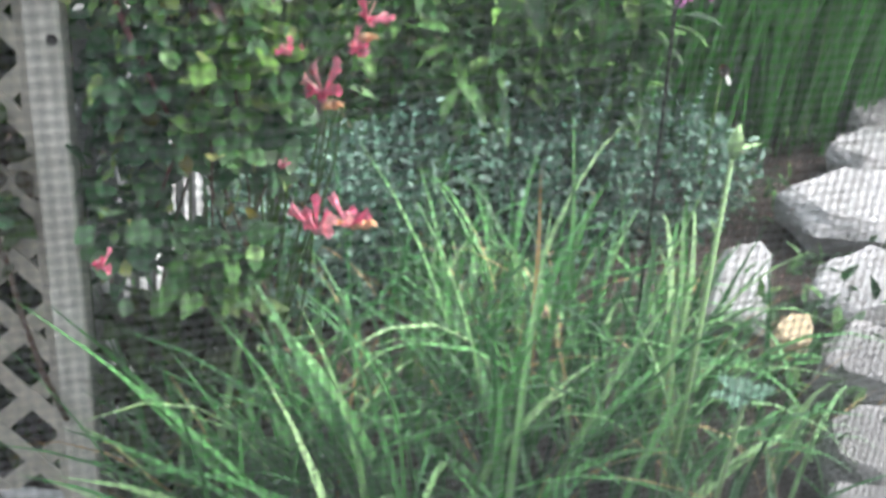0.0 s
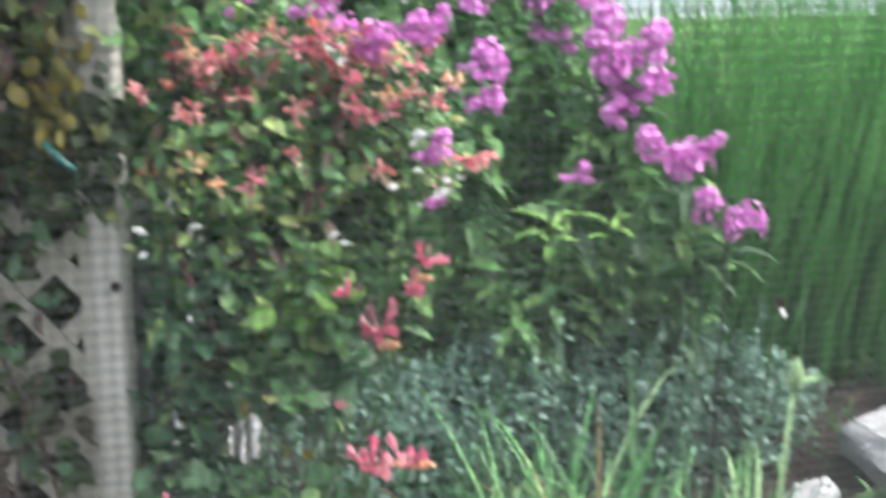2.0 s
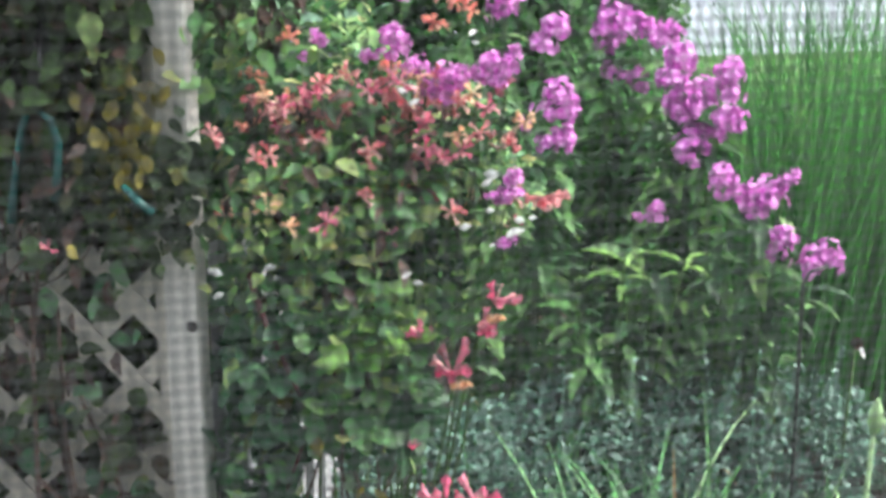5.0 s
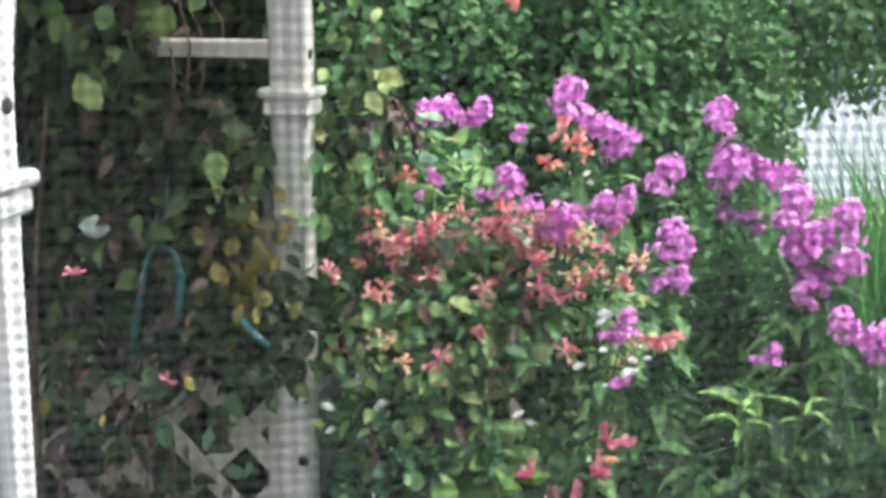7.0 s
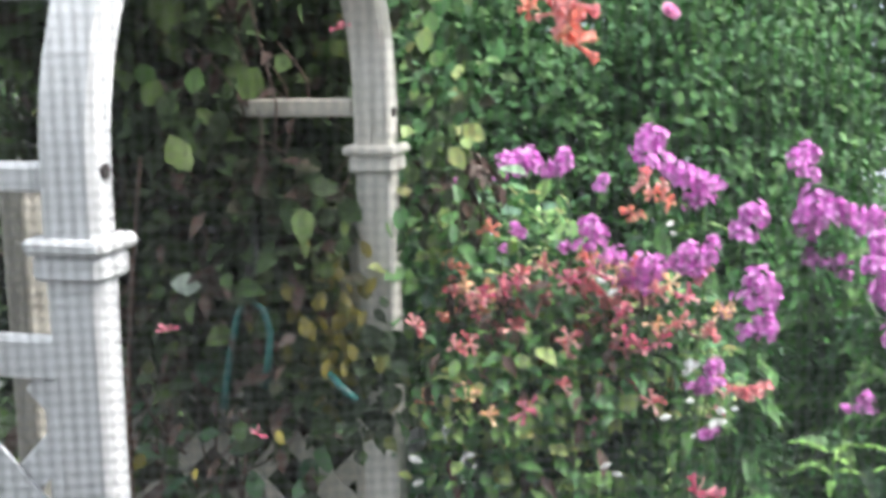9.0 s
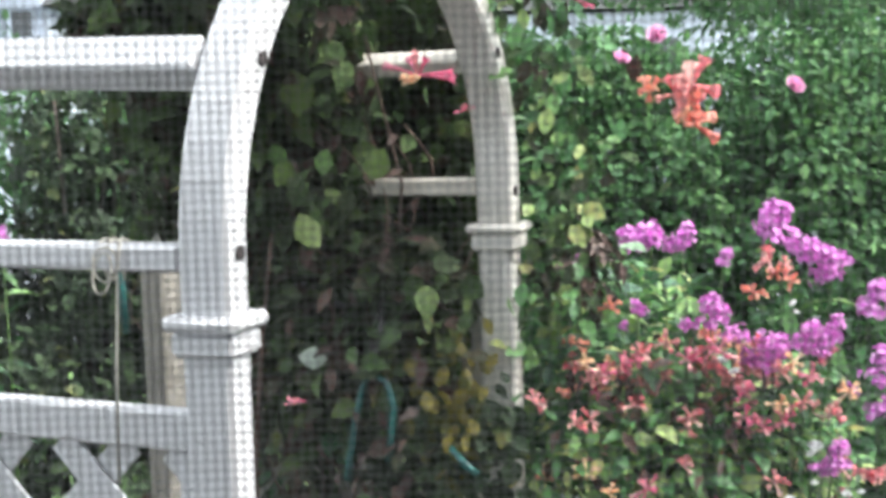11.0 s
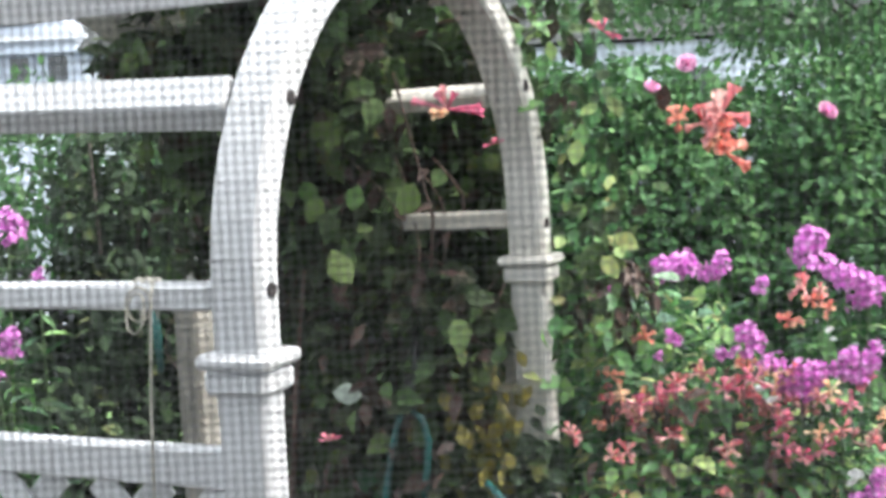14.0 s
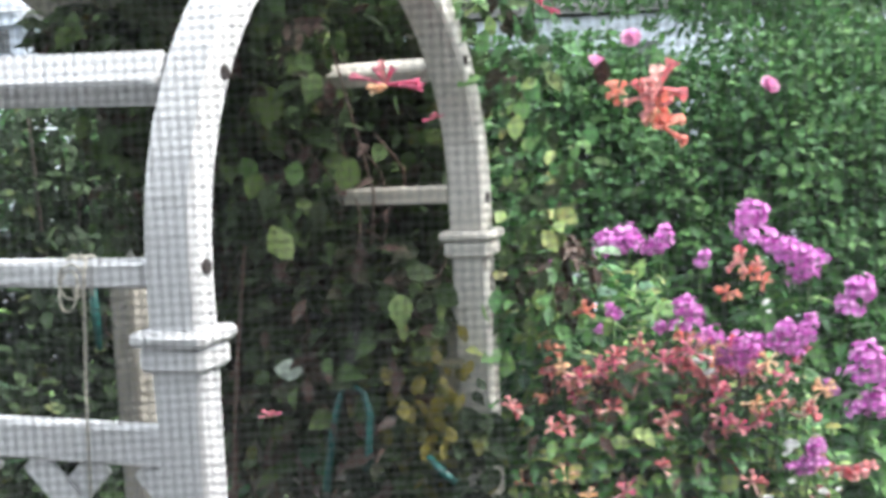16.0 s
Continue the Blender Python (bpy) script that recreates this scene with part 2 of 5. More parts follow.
wt.links.new(wt.nodes["Principled BSDF"].outputs[0], both.inputs[1])
wt.links.new(glow.outputs[0], both.inputs[2])
wt.links.new(both.outputs[0], wt.nodes["Material Output"].inputs[0])

HONEY_LEAF = plant("honeysuckle_leaf", [(0.0, (.055, .14, .062)), (0.4, (.135, .31, .120)), (0.7, (.25, .43, .155)), (0.9, (.41, .50, .20)), (1.0, (.54, .48, .21))], rough=0.42, veil=0.35)
ROUND_LEAF = plant("blue_green_leaf", [(0.0, (.030, .085, .045)), (0.5, (.080, .19, .10)), (0.85, (.16, .31, .16)), (1.0, (.30, .42, .28))], rough=0.42, veil=0.3)
RED_STEM = surface("reddish_stem", [(0.3, (.06, .02, .022)), (0.5, (.11, .036, .040)), (0.7, (.18, .075, .07))], 40, rough=0.7, bump=0.3)
# Darker copy of the vine's green; the arbor's inner shade is in its colour.
SHADE_LEAF = plant("shaded_vine_leaf", [(0.0, (.050, .026, .022)), (0.20, (.028, .038, .018)), (0.5, (.034, .062, .024)), (0.8, (.062, .112, .038)), (0.95, (.13, .18, .065)), (1.0, (.20, .17, .06))], rough=0.82, veil=0.25)
YELLOW = plant("yellowing_leaf", [(0.0, (.055, .075, .018)), (0.4, (.13, .12, .026)), (0.7, (.20, .17, .035)), (1.0, (.31, .28, .09))], veil=0.3, per_object=True)
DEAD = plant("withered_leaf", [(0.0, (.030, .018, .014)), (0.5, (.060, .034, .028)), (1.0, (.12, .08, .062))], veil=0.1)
PHLOX_LEAF = plant("phlox_leaf", [(0.0, (.015, .052, .020)), (0.5, (.046, .128, .045)), (0.85, (.115, .25, .08)), (1.0, (.23, .38, .12))], rough=0.5)
PHLOX_PETAL = plant("phlox_petal", [(0.0, (.50, .11, .46)), (0.5, (.70, .23, .64)), (1.0, (.86, .50, .82))], rough=0.6, veil=0.35, grain=90)
CORAL = plant("coral_trumpet", [(0.0, (.62, .14, .18)), (0.5, (.78, .33, .35)), (1.0, (.88, .64, .58))], veil=0.35, grain=110)
ORANGE = plant("orange_trumpet", [(0.0, (.70, .19, .16)), (0.5, (.83, .35, .28)), (1.0, (.88, .58, .42))], veil=0.3, grain=110)
PINK = plant("pink_trumpet", [(0.0, (.60, .09, .20)), (0.5, (.74, .21, .34)), (1.0, (.86, .52, .52))], veil=0.3, grain=110)
CREAM = plant("cream_trumpet_lip", [(0.0, (.80, .44, .26)), (0.5, (.85, .58, .38)), (1.0, (.88, .72, .52))], veil=0.3, grain=110)
ROSE = plant("rose_petal", [(0.0, (.68, .24, .46)), (0.5, (.80, .38, .60)), (1.0, (.88, .58, .76))], veil=0.35)
WHITE_PETAL = plant("white_petal", [(0.0, (.72, .74, .74)), (1.0, (.85, .86, .86))], veil=0.3)
BLADE = plant("strap_leaf", [(0.0, (.018, .080, .028)), (0.4, (.045, .160, .052)), (0.75, (.130, .36, .122)), (1.0, (.42, .62, .32))], rough=0.45, veil=0.3, grain=30, per_object=True)
REED = plant("tall_reed_leaf", [(0.0, (.016, .070, .022)), (0.35, (.050, .19, .048)), (0.7, (.10, .31, .078)), (1.0, (.24, .46, .16))], rough=0.5, veil=0.3, grain=20)
STRAW = plant("dry_straw", [(0.0, (.40, .25, .12)), (0.5, (.52, .35, .18)), (1.0, (.62, .46, .26))], veil=0.15, per_object=True)
MINT = plant("grey_green_leaf", [(0.0, (.042, .105, .075)), (0.5, (.098, .20, .148)), (1.0, (.27, .38, .33))], rough=0.7, veil=0.15)
HEDGE_LEAF = plant("rose_bush_leaf", [(0.0, (.040, .105, .042)), (0.5, (.066, .165, .058)), (0.85, (.105, .225, .075)), (1.0, (.16, .28, .10))], rough=0.65, veil=0.3)
TREE_LEAF = plant("tree_leaf", [(0.0, (.058, .130, .060)), (0.5, (.108, .225, .092)), (1.0, (.18, .31, .135))], rough=0.6, veil=0.4)
YOUNG_LEAF = plant("young_leaf", [(0.0, (.12, .28, .06)), (1.0, (.26, .44, .12))], veil=0.35)
BRIGHT_LEAF = plant("bright_vine_leaf", [(0.0, (.060, .135, .035)), (1.0, (.14, .20, .06))], veil=0.35, per_object=True)
PALE_STEM = plant("pale_stem", [(0.0, (.22, .40, .16)), (1.0, (.34, .50, .26))], veil=0.0)
# Green darkened to put the shade behind the arbor into the leaves themselves.
SHADED_GREEN = plant("shaded_green_leaf", [(0.0, (.016, .028, .014)), (0.5, (.024, .048, .021)), (0.9, (.056, .096, .038)), (1.0, (.15, .16, .055))], rough=0.75)
ROSETTE_LEAF = plant("rosette_leaf", [(0.0, (.05, .13, .085)), (1.0, (.11, .22, .15))], veil=0.1)
PALE_LEAF = plant("silvery_leaf", [(0.0, (.38, .46, .40)), (1.0, (.50, .58, .50))], veil=0.2)
STEM = plant("green_stem", [(0.0, (.04, .09, .02)), (1.0, (.10, .19, .05))], veil=0.0)

# ---------------------------------------------------------------- ground
bm = bmesh.new()
bmesh.ops.create_grid(bm, x_segments=90, y_segments=90, size=1.0)
for v in bm.verts:
    x, y = v.co.x, v.co.y
    r = max(abs(x), abs(y))
    k = 6.0 if r < 0.75 else 6.0 * (1 + ((r - 0.75) / 0.25) ** 3 * 120)
    v.co.x, v.co.y = x * k / 0.75 + 1.0, y * k / 0.75 + 3.0
    if r < 0.9:
        v.co.z = 0.035 * noise.noise((v.co.x * 2.2, v.co.y * 2.2, 0)) + 0.012 * noise.noise((v.co.x * 9, v.co.y * 9, 3)) - 0.02
    else:
        v.co.z = -0.02
tagged(part("ground", bm, SOIL, smooth=True), "dark brown mulched garden soil running out to the horizon", "ground", kind="structure")

bm = bmesh.new()
add_box(bm, 160, 7.0, 0.03, Matrix.Translation((0, 9.0, 0.012)))
add_box(bm, 160, 60, 0.03, Matrix.Translation((0, 59.0, 0.012)))
tagged(part("lawn", bm, LAWN), "mown green lawn beyond the flower bed", "lawn", kind="structure")
bm = bmesh.new()
add_box(bm, 160, 16.4, 0.03, Matrix.Translation((0, 20.75, 0.004)))
tagged(part("street", bm, CONCRETE), "pale grey concrete street beyond the lawn", "street", kind="structure")

# ---------------------------------------------------------------- arbor
SPAN, DEEP, SPRING, RAD = 0.945, 0.765, 1.943, 0.4725
ARBOR_M = pose(-0.275, 1.646, 0, 0, 0, 65.1)
RISE = 0.036    # the arbor climbs a little from its near side to its far side
arbor = thing("garden_arbor", "white vinyl arched garden arbor with lattice sides, overgrown by a vine", "arbor", m=ARBOR_M)


def arch_mesh(name, p, half):
    """One bent half arch of rectangular section, at depth p, from a leg up to the crown."""
    pts = [(0, 1.80), (0, 1.88)]
    for k in range(17):
        a = math.pi * k / 32
        pts.append((RAD - RAD * math.cos(a), SPRING + RAD * math.sin(a)))
    if half:
        pts = [(SPAN - x, z) for x, z in pts][::-1]
    wa, wb, c = 0.0365, 0.0245, 0.006
    section = [(-wb, -wa + c), (-wb + c, -wa), (wb - c, -wa), (wb, -wa + c), (wb, wa - c), (wb - c, wa), (-wb + c, wa), (-wb, wa - c)]
    bm = bmesh.new()
    rings = []
    for i, (s, z) in enumerate(pts):
        s0, z0 = pts[max(i - 1, 0)]
        s1, z1 = pts[min(i + 1, len(pts) - 1)]
        t = Vector((s1 - s0, 0, z1 - z0)).normalized()
        out = Vector((-t.z, 0, t.x))
        rings.append([bm.verts.new(Vector((s, p, z)) + out * a + Vector((0, b, 0))) for a, b in section])
    for r0, r1 in zip(rings, rings[1:]):
        for k in range(8):
            bm.faces.new((r0[k], r0[(k + 1) % 8], r1[(k + 1) % 8], r1[k]))
    bm.faces.new(rings[0])
    bm.faces.new(rings[-1][::-1])
    bmesh.ops.recalc_face_normals(bm, faces=bm.faces[:])
    return bm


for p in (0.0, DEEP):
    legs = [part("arch", arch_mesh("arch", p if p == 0 else p - 0.028, half), FAR_VINYL if half or p > 0 else VINYL, arbor, "bent white vinyl half arch") for half in (0, 1)]
    for a in (0.8, 31.5, 62, 147, 180):
        if p > 0:
            continue
        t = radians(a)
        s, z = RAD - RAD * math.cos(t), SPRING + RAD * math.sin(t)
        bm = bmesh.new()
        bmesh.ops.create_cone(bm, cap_ends=True, segments=12, radius1=0.0095, radius2=0.0095, depth=0.004,
                              matrix=pose(s + 0.004 * math.cos(t), -0.0370, z - (0.0 if a < 5 else 0.008), 90, 0, 0))
        part("screw_hole", bm, HOLE, legs[a > 90], "dark round screw hole")

for s in (0.0, SPAN):
    for p in (0.0, DEEP - 0.028):
        post = part("post", box_bm(0.050, 0.070 if s < 0.5 else 0.072, 1.86, Matrix.Translation((s, p, 0.91)), 0.006), FAR_VINYL if s > 0.5 or p > 0 else VINYL, arbor, "hollow white vinyl post")
        bm = box_bm(0.084, 0.108, 0.019, Matrix.Translation((s, p, 1.8655)), 0.006)
        add = box_bm(0.070, 0.092, 0.032, Matrix.Translation((s, p, 1.840)), 0.006)
        me = bpy.data.meshes.new("tmp")
        add.to_mesh(me)
        bm.from_mesh(me)
        add.free()
        part("collar", bm, FAR_VINYL if s > 0.5 else VINYL, post, "stepped white collar")
        if p == 0.0:
            bm = bmesh.new()
            bmesh.ops.create_cone(bm, cap_ends=True, segments=12, radius1=0.011, radius2=0.011, depth=0.004,
                                  matrix=pose(s - 0.0255, p - 0.020, 1.167, 0, 90, 0))
            part("screw_hole", bm, HOLE, post, "dark round screw hole")

for k in range(7):
    t = radians((0, 32, 64, 90, 118, 150, 180)[k])
    s, z = RAD - RAD * math.cos(t), SPRING + RAD * math.sin(t)
    m = Matrix.Translation((s, DEEP / 2, z)) @ pose(0, 0, 0, (0, 2.6, 1.5, 0, 0, 0, 0)[k], math.degrees(t), 0)
    # rungs on the vine side take the duller beige: their dimness is put into colour
    part("rung", box_bm(0.060 if 0 < k < 3 else 0.045, DEEP - 0.074, 0.050 if 0 < k < 3 else 0.032, m, 0.004), LATTICE if k > 3 else VINYL, arbor, "white cross rung of the arch")


def lattice_panel(s):
    panel = new("lattice_panel")
    panel.parent = arbor
    tagged(panel, "diagonal white lattice panel")
    lo, hi, p0, p1 = 0.05, 1.70, 0.035, DEEP - 0.035
    for z, h in ((1.725, 0.05), (0.03, 0.05)):
        part("rail", box_bm(0.030, p1 - p0, h, Matrix.Translation((s, DEEP / 2, z)), 0.004), VINYL, panel)
    for p in (p0 + 0.012, p1 - 0.012):
        part("stile", box_bm(0.026, 0.024, hi - lo, Matrix.Translation((s + 0.003, p, (hi + lo) / 2)), 0.003), LATTICE if s > 0.5 else VINYL, panel)
    step, half = 0.177, 0.0205
    for sign, ds in ((1, -0.004), (-1, 0.004)):
        for k in range(-14, 15):
            c = (0.5665 if sign > 0 else 0.7805) + k * step
            # strip runs along z = sign * p + c
            a = max(p0, min(p1, (lo - c) / sign)), max(p0, min(p1, (hi - c) / sign))
            pa, pb = min(a), max(a)
            if pb - pa < 0.03:
                continue
            za, zb = sign * pa + c, sign * pb + c
            length = math.hypot(pb - pa, zb - za)
            m = Matrix.Translation((s + ds, (pa + pb) / 2, (za + zb) / 2)) @ pose(0, 0, 0, math.degrees(math.atan2(zb - za, pb - pa)), 0, 0)
            part("lattice_strip", box_bm(0.0075, length, half * 2, m, 0.0015), LATTICE if s > 0.5 else VINYL, panel)


lattice_panel(0.0)
lattice_panel(SPAN)
for ob in arbor.children_recursive:
    if ob.type == 'MESH':
        for v in ob.data.vertices:
            v.co.z += RISE * v.co.x


def arbor_pt(s, p, z):
    return np.array(ARBOR_M @ Vector((s, p, z + RISE * s)))


VV = np.array([math.cos(radians(65.1)), math.sin(radians(65.1)), 0])
UU = np.array([-VV[1], VV[0], 0])

# ---------------------------------------------------------------- picket fence
fence = thing("picket_fence", "weathered white picket fence behind the vine at the arbor post", "fence", m=pose(0.150, 2.520, 0, 0, 0, 64.5))
for z in (0.35, 0.95):
    part("fence_rail", box_bm(1.1, 0.03, 0.07, Matrix.Translation((0.6, 0.03, z)), 0.004), PICKET, fence)
for k in range(7):
    bm = bmesh.new()
    w, h = 0.026, 1.36 + 0.01 * math.sin(k * 2.1)
    outline = [(-w, 0.03), (w, 0.03), (w, h - 0.06), (0, h), (-w, h - 0.06)]
    f = bm.faces.new([bm.verts.new((x, 0, z)) for x, z in outline])
    ext = bmesh.ops.extrude_face_region(bm, geom=[f])
    bmesh.ops.translate(bm, verts=[v for v in ext["geom"] if isinstance(v, bmesh.types.BMVert)], vec=(0, -0.02, 0))
    bmesh.ops.recalc_face_normals(bm, faces=bm.faces[:])
    bm.transform(pose(0.10 + 0.125 * k, 0.01, 0, 0, 1.2 * math.sin(k * 1.7), 0))
    part("picket", bm, PICKET, fence)

# a grey-tan post close behind the arbor's near leg
back_post = thing("fence_post", "weathered grey-tan square post standing behind the arbor leg", "post", m=pose(-0.395, 1.905, 0, 0, 0, 64.5))
part("shaft", box_bm(0.046, 0.040, 1.93, Matrix.Translation((0, 0, 0.945)), 0.004), OLD_WOOD, back_post)
bm = bmesh.new()
bmesh.ops.create_cone(bm, cap_ends=True, segments=4, radius1=0.040, radius2=0.004, depth=0.02, matrix=pose(0, 0, 1.92, 0, 0, 45))
part("cap", bm, OLD_WOOD, back_post)

# ---------------------------------------------------------------- vine on the arbor
vine = thing("honeysuckle_vine", "coral honeysuckle vine with red and orange trumpet flowers climbing the arbor", "vine", m=Matrix.Identity(4))
stems = []
for k in range(18):
    s0, p0 = SPAN + (rng.uniform(0.02, 0.12) if k % 3 else rng.uniform(-0.10, -0.03)), rng.uniform(0.22, DEEP - 0.08)
    pts = []
    top = rng.uniform(1.4, 2.4)
    for j in range(9):
        z = top * j / 8
        s = s0 + 0.05 * math.sin(3 * z + k) - max(0, z - 1.95) * 0.5
        pts.append(tuple(arbor_pt(s, p0 + 0.06 * math.sin(2.4 * z + 2 * k), z)))
    stems.append((pts, np.linspace(0.011, 0.003, 9) * rng.uniform(0.6, 1.3)))
for k in range(4):
    a = np.array((0.15 + 0.5 * rng.random(), 2.5 + 0.2 * rng.random(), 0.05))
    b = np.array((0.25 + 0.55 * rng.random(), 2.42 + 0.3 * rng.random(), 1.2 + 0.5 * rng.random()))
    pts = [tuple(a + (b - a) * j / 7 + np.array((0.05 * math.sin(j + k), 0.04 * math.cos(1.3 * j + k), 0.0))) for j in range(8)]
    stems.append((pts, np.linspace(0.005, 0.002, 8)))
for pts, radii in stems:
    mesh_part("vine_stem", tube_mesh("vine_stem", pts, radii, 5), BARK, vine, "brown shredding woody stem")

for k, row in enumerate((((.235, 2.43, 1.32), (.252, 2.40, 1.25), (.295, 2.39, 1.14), (.328, 2.38, 1.06), (.335, 2.42, .97), (.30, 2.50, .80), (.30, 2.66, .0)),
                         ((.50, 2.44, 1.36), (.47, 2.42, 1.22), (.46, 2.43, 1.08), (.49, 2.46, .85), (.50, 2.60, .0)), ((.36, 2.42, 1.26), (.39, 2.41, 1.12), (.41, 2.43, .98), (.42, 2.52, .5), (.43, 2.60, .0)))):
    mesh_part("vine_stem", tube_mesh("vine_stem", row, np.linspace(.0075, .002, len(row)) if k == 0 else np.linspace(.004, .0015, len(row)), 6), RED_STEM, vine, "reddish young stem")

# the tangle of thin brown twigs among the leaves
twigs = []
for k in range(150):
    s0, p0, z0 = SPAN + rng.uniform(-0.07, 0.10), rng.uniform(0.20, DEEP - 0.06), rng.uniform(1.15, 1.90)
    a, ln = rng.normal(0, 0.9), rng.uniform(0.15, 0.38)
    bow = rng.normal(0, 0.05)
    pts = []
    for j in range(6):
        f = j / 5
        z = z0 + ln * f * math.cos(a)
        pts.append(tuple(arbor_pt(s0 + 0.03 * math.sin(4 * f + k) - max(0, z - SPRING) * 0.45, p0 + ln * f * math.sin(a) * 0.7 + bow * math.sin(math.pi * f), z)))
    twigs.append((pts, np.linspace(0.0032, 0.0014, 6) * rng.uniform(0.7, 1.5)))
mesh_part("twig_tangle", join_tubes("twig_tangle", twigs, 4), BARK, vine, "tangle of thin brown twigs")
# heavier shoots that lean across the lattice
for k, (pa, za, pb, zb, w) in enumerate(((0.02, 0.30, 0.22, 1.06, .007), (0.30, 0.45, 0.13, 0.98, .009), (0.36, 0.75, 0.16, 0.50, .008), (0.20, 0.40, 0.25, 1.20, .006), (0.40, 0.95, 0.18, 0.70, .007))):
    pts = [tuple(arbor_pt(SPAN - 0.035 - 0.006 * k, pa + (pb - pa) * j / 6 + 0.012 * math.sin(j * 1.3 + k), za + (zb - za) * j / 6)) for j in range(7)]
    mesh_part("vine_stem", tube_mesh("vine_stem", pts, np.linspace(w, w * .7, 7), 6), BARK, vine, "brown shredding woody stem")

# leaves that cover the panel from inside and the arch above, in the shade-darkened tone
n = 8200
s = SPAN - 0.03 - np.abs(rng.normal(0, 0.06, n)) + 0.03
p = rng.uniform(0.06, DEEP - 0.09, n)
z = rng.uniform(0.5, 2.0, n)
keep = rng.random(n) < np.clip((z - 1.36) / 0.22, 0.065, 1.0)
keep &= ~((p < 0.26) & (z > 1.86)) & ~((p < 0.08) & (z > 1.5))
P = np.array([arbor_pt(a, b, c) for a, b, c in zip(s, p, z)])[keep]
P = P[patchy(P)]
leaves("inner_leaves", POINTED, P, np.tile(-VV, (len(P), 1)), 0.060, 0.66, parent=vine, material=SHADE_LEAF)
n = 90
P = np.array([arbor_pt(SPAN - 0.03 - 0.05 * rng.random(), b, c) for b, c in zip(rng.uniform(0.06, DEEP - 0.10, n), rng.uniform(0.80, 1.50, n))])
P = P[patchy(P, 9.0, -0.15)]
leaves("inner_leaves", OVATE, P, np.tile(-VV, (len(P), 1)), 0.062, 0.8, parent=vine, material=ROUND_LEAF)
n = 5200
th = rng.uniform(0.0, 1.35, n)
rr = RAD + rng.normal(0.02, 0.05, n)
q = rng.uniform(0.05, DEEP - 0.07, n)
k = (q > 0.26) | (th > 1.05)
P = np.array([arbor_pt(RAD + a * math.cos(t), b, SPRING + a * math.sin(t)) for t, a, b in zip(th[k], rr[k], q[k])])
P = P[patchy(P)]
leaves("arch_leaves", POINTED, P, np.tile(-VV * 0.7 + np.array((0, 0, -.3)), (len(P), 1)), 0.055, 0.75, parent=vine, material=SHADE_LEAF)
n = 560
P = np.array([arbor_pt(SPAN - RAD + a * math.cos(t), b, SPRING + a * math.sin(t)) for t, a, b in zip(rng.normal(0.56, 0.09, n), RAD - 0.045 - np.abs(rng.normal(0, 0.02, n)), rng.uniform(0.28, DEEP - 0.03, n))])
leaves("arch_leaves", POINTED, P, np.tile(-VV * 0.7 + np.array((0, 0, -.3)), (n, 1)), 0.062, 0.66, parent=vine, material=SHADE_LEAF)
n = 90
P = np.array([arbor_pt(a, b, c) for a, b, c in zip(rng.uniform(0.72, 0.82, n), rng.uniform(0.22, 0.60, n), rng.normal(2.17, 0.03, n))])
leaves("arch_leaves", POINTED, P, np.tile(-VV, (n, 1)), 0.058, 0.66, parent=vine, material=SHADE_LEAF)
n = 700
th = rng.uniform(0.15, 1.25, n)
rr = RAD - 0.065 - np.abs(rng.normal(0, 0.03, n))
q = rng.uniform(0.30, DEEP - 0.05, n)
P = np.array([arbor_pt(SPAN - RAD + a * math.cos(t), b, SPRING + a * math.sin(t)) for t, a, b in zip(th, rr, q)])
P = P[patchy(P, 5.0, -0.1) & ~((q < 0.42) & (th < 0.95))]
leaves("arch_leaves", POINTED, P, np.tile(-VV * 0.7 + np.array((0, 0, -.3)), (len(P), 1)), 0.062, 0.66, parent=vine, material=SHADE_LEAF)
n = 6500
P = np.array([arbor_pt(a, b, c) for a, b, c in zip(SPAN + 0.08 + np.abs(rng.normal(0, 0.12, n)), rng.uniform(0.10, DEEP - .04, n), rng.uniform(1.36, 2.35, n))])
leaves("outer_leaves", OVATE, P, np.tile(VV, (n, 1)), 0.055, 0.7, parent=vine, material=SHADE_LEAF)

# Added leaves behind the lattice; their dark colour stands for shade in its openings.
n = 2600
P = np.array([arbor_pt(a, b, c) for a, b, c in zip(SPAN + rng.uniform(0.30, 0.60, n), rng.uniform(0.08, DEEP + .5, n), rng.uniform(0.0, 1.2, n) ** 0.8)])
leaves("undergrowth_leaves", OVATE, P, np.tile(VV * -1.0, (n, 1)), 0.06, 0.6, parent=vine, material=SHADE_LEAF)

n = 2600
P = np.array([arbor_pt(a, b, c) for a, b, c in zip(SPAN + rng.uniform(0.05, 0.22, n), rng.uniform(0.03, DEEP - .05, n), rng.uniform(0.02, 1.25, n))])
leaves("undergrowth_leaves", POINTED, P, np.tile(VV * -0.3, (n, 1)), 0.065, 0.66, parent=vine, material=SHADE_LEAF)
# dark leaves added in place of shade at the fence foot, with broader leaves above
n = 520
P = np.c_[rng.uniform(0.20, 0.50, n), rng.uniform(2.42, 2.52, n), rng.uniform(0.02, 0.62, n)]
leaves("undergrowth_leaves", POINTED, P, np.tile([0.2, -.6, .3], (n, 1)), 0.075, 0.6, parent=vine, material=SHADE_LEAF)
P, O = blob(70, (0.40, 2.38, 0.74), (0.11, 0.06, 0.08), 0.2)
leaves("shoot_leaves", POINTED, P, O + np.array((0, -.5, .3)), 0.07, 0.6, parent=vine, material=PHLOX_LEAF)
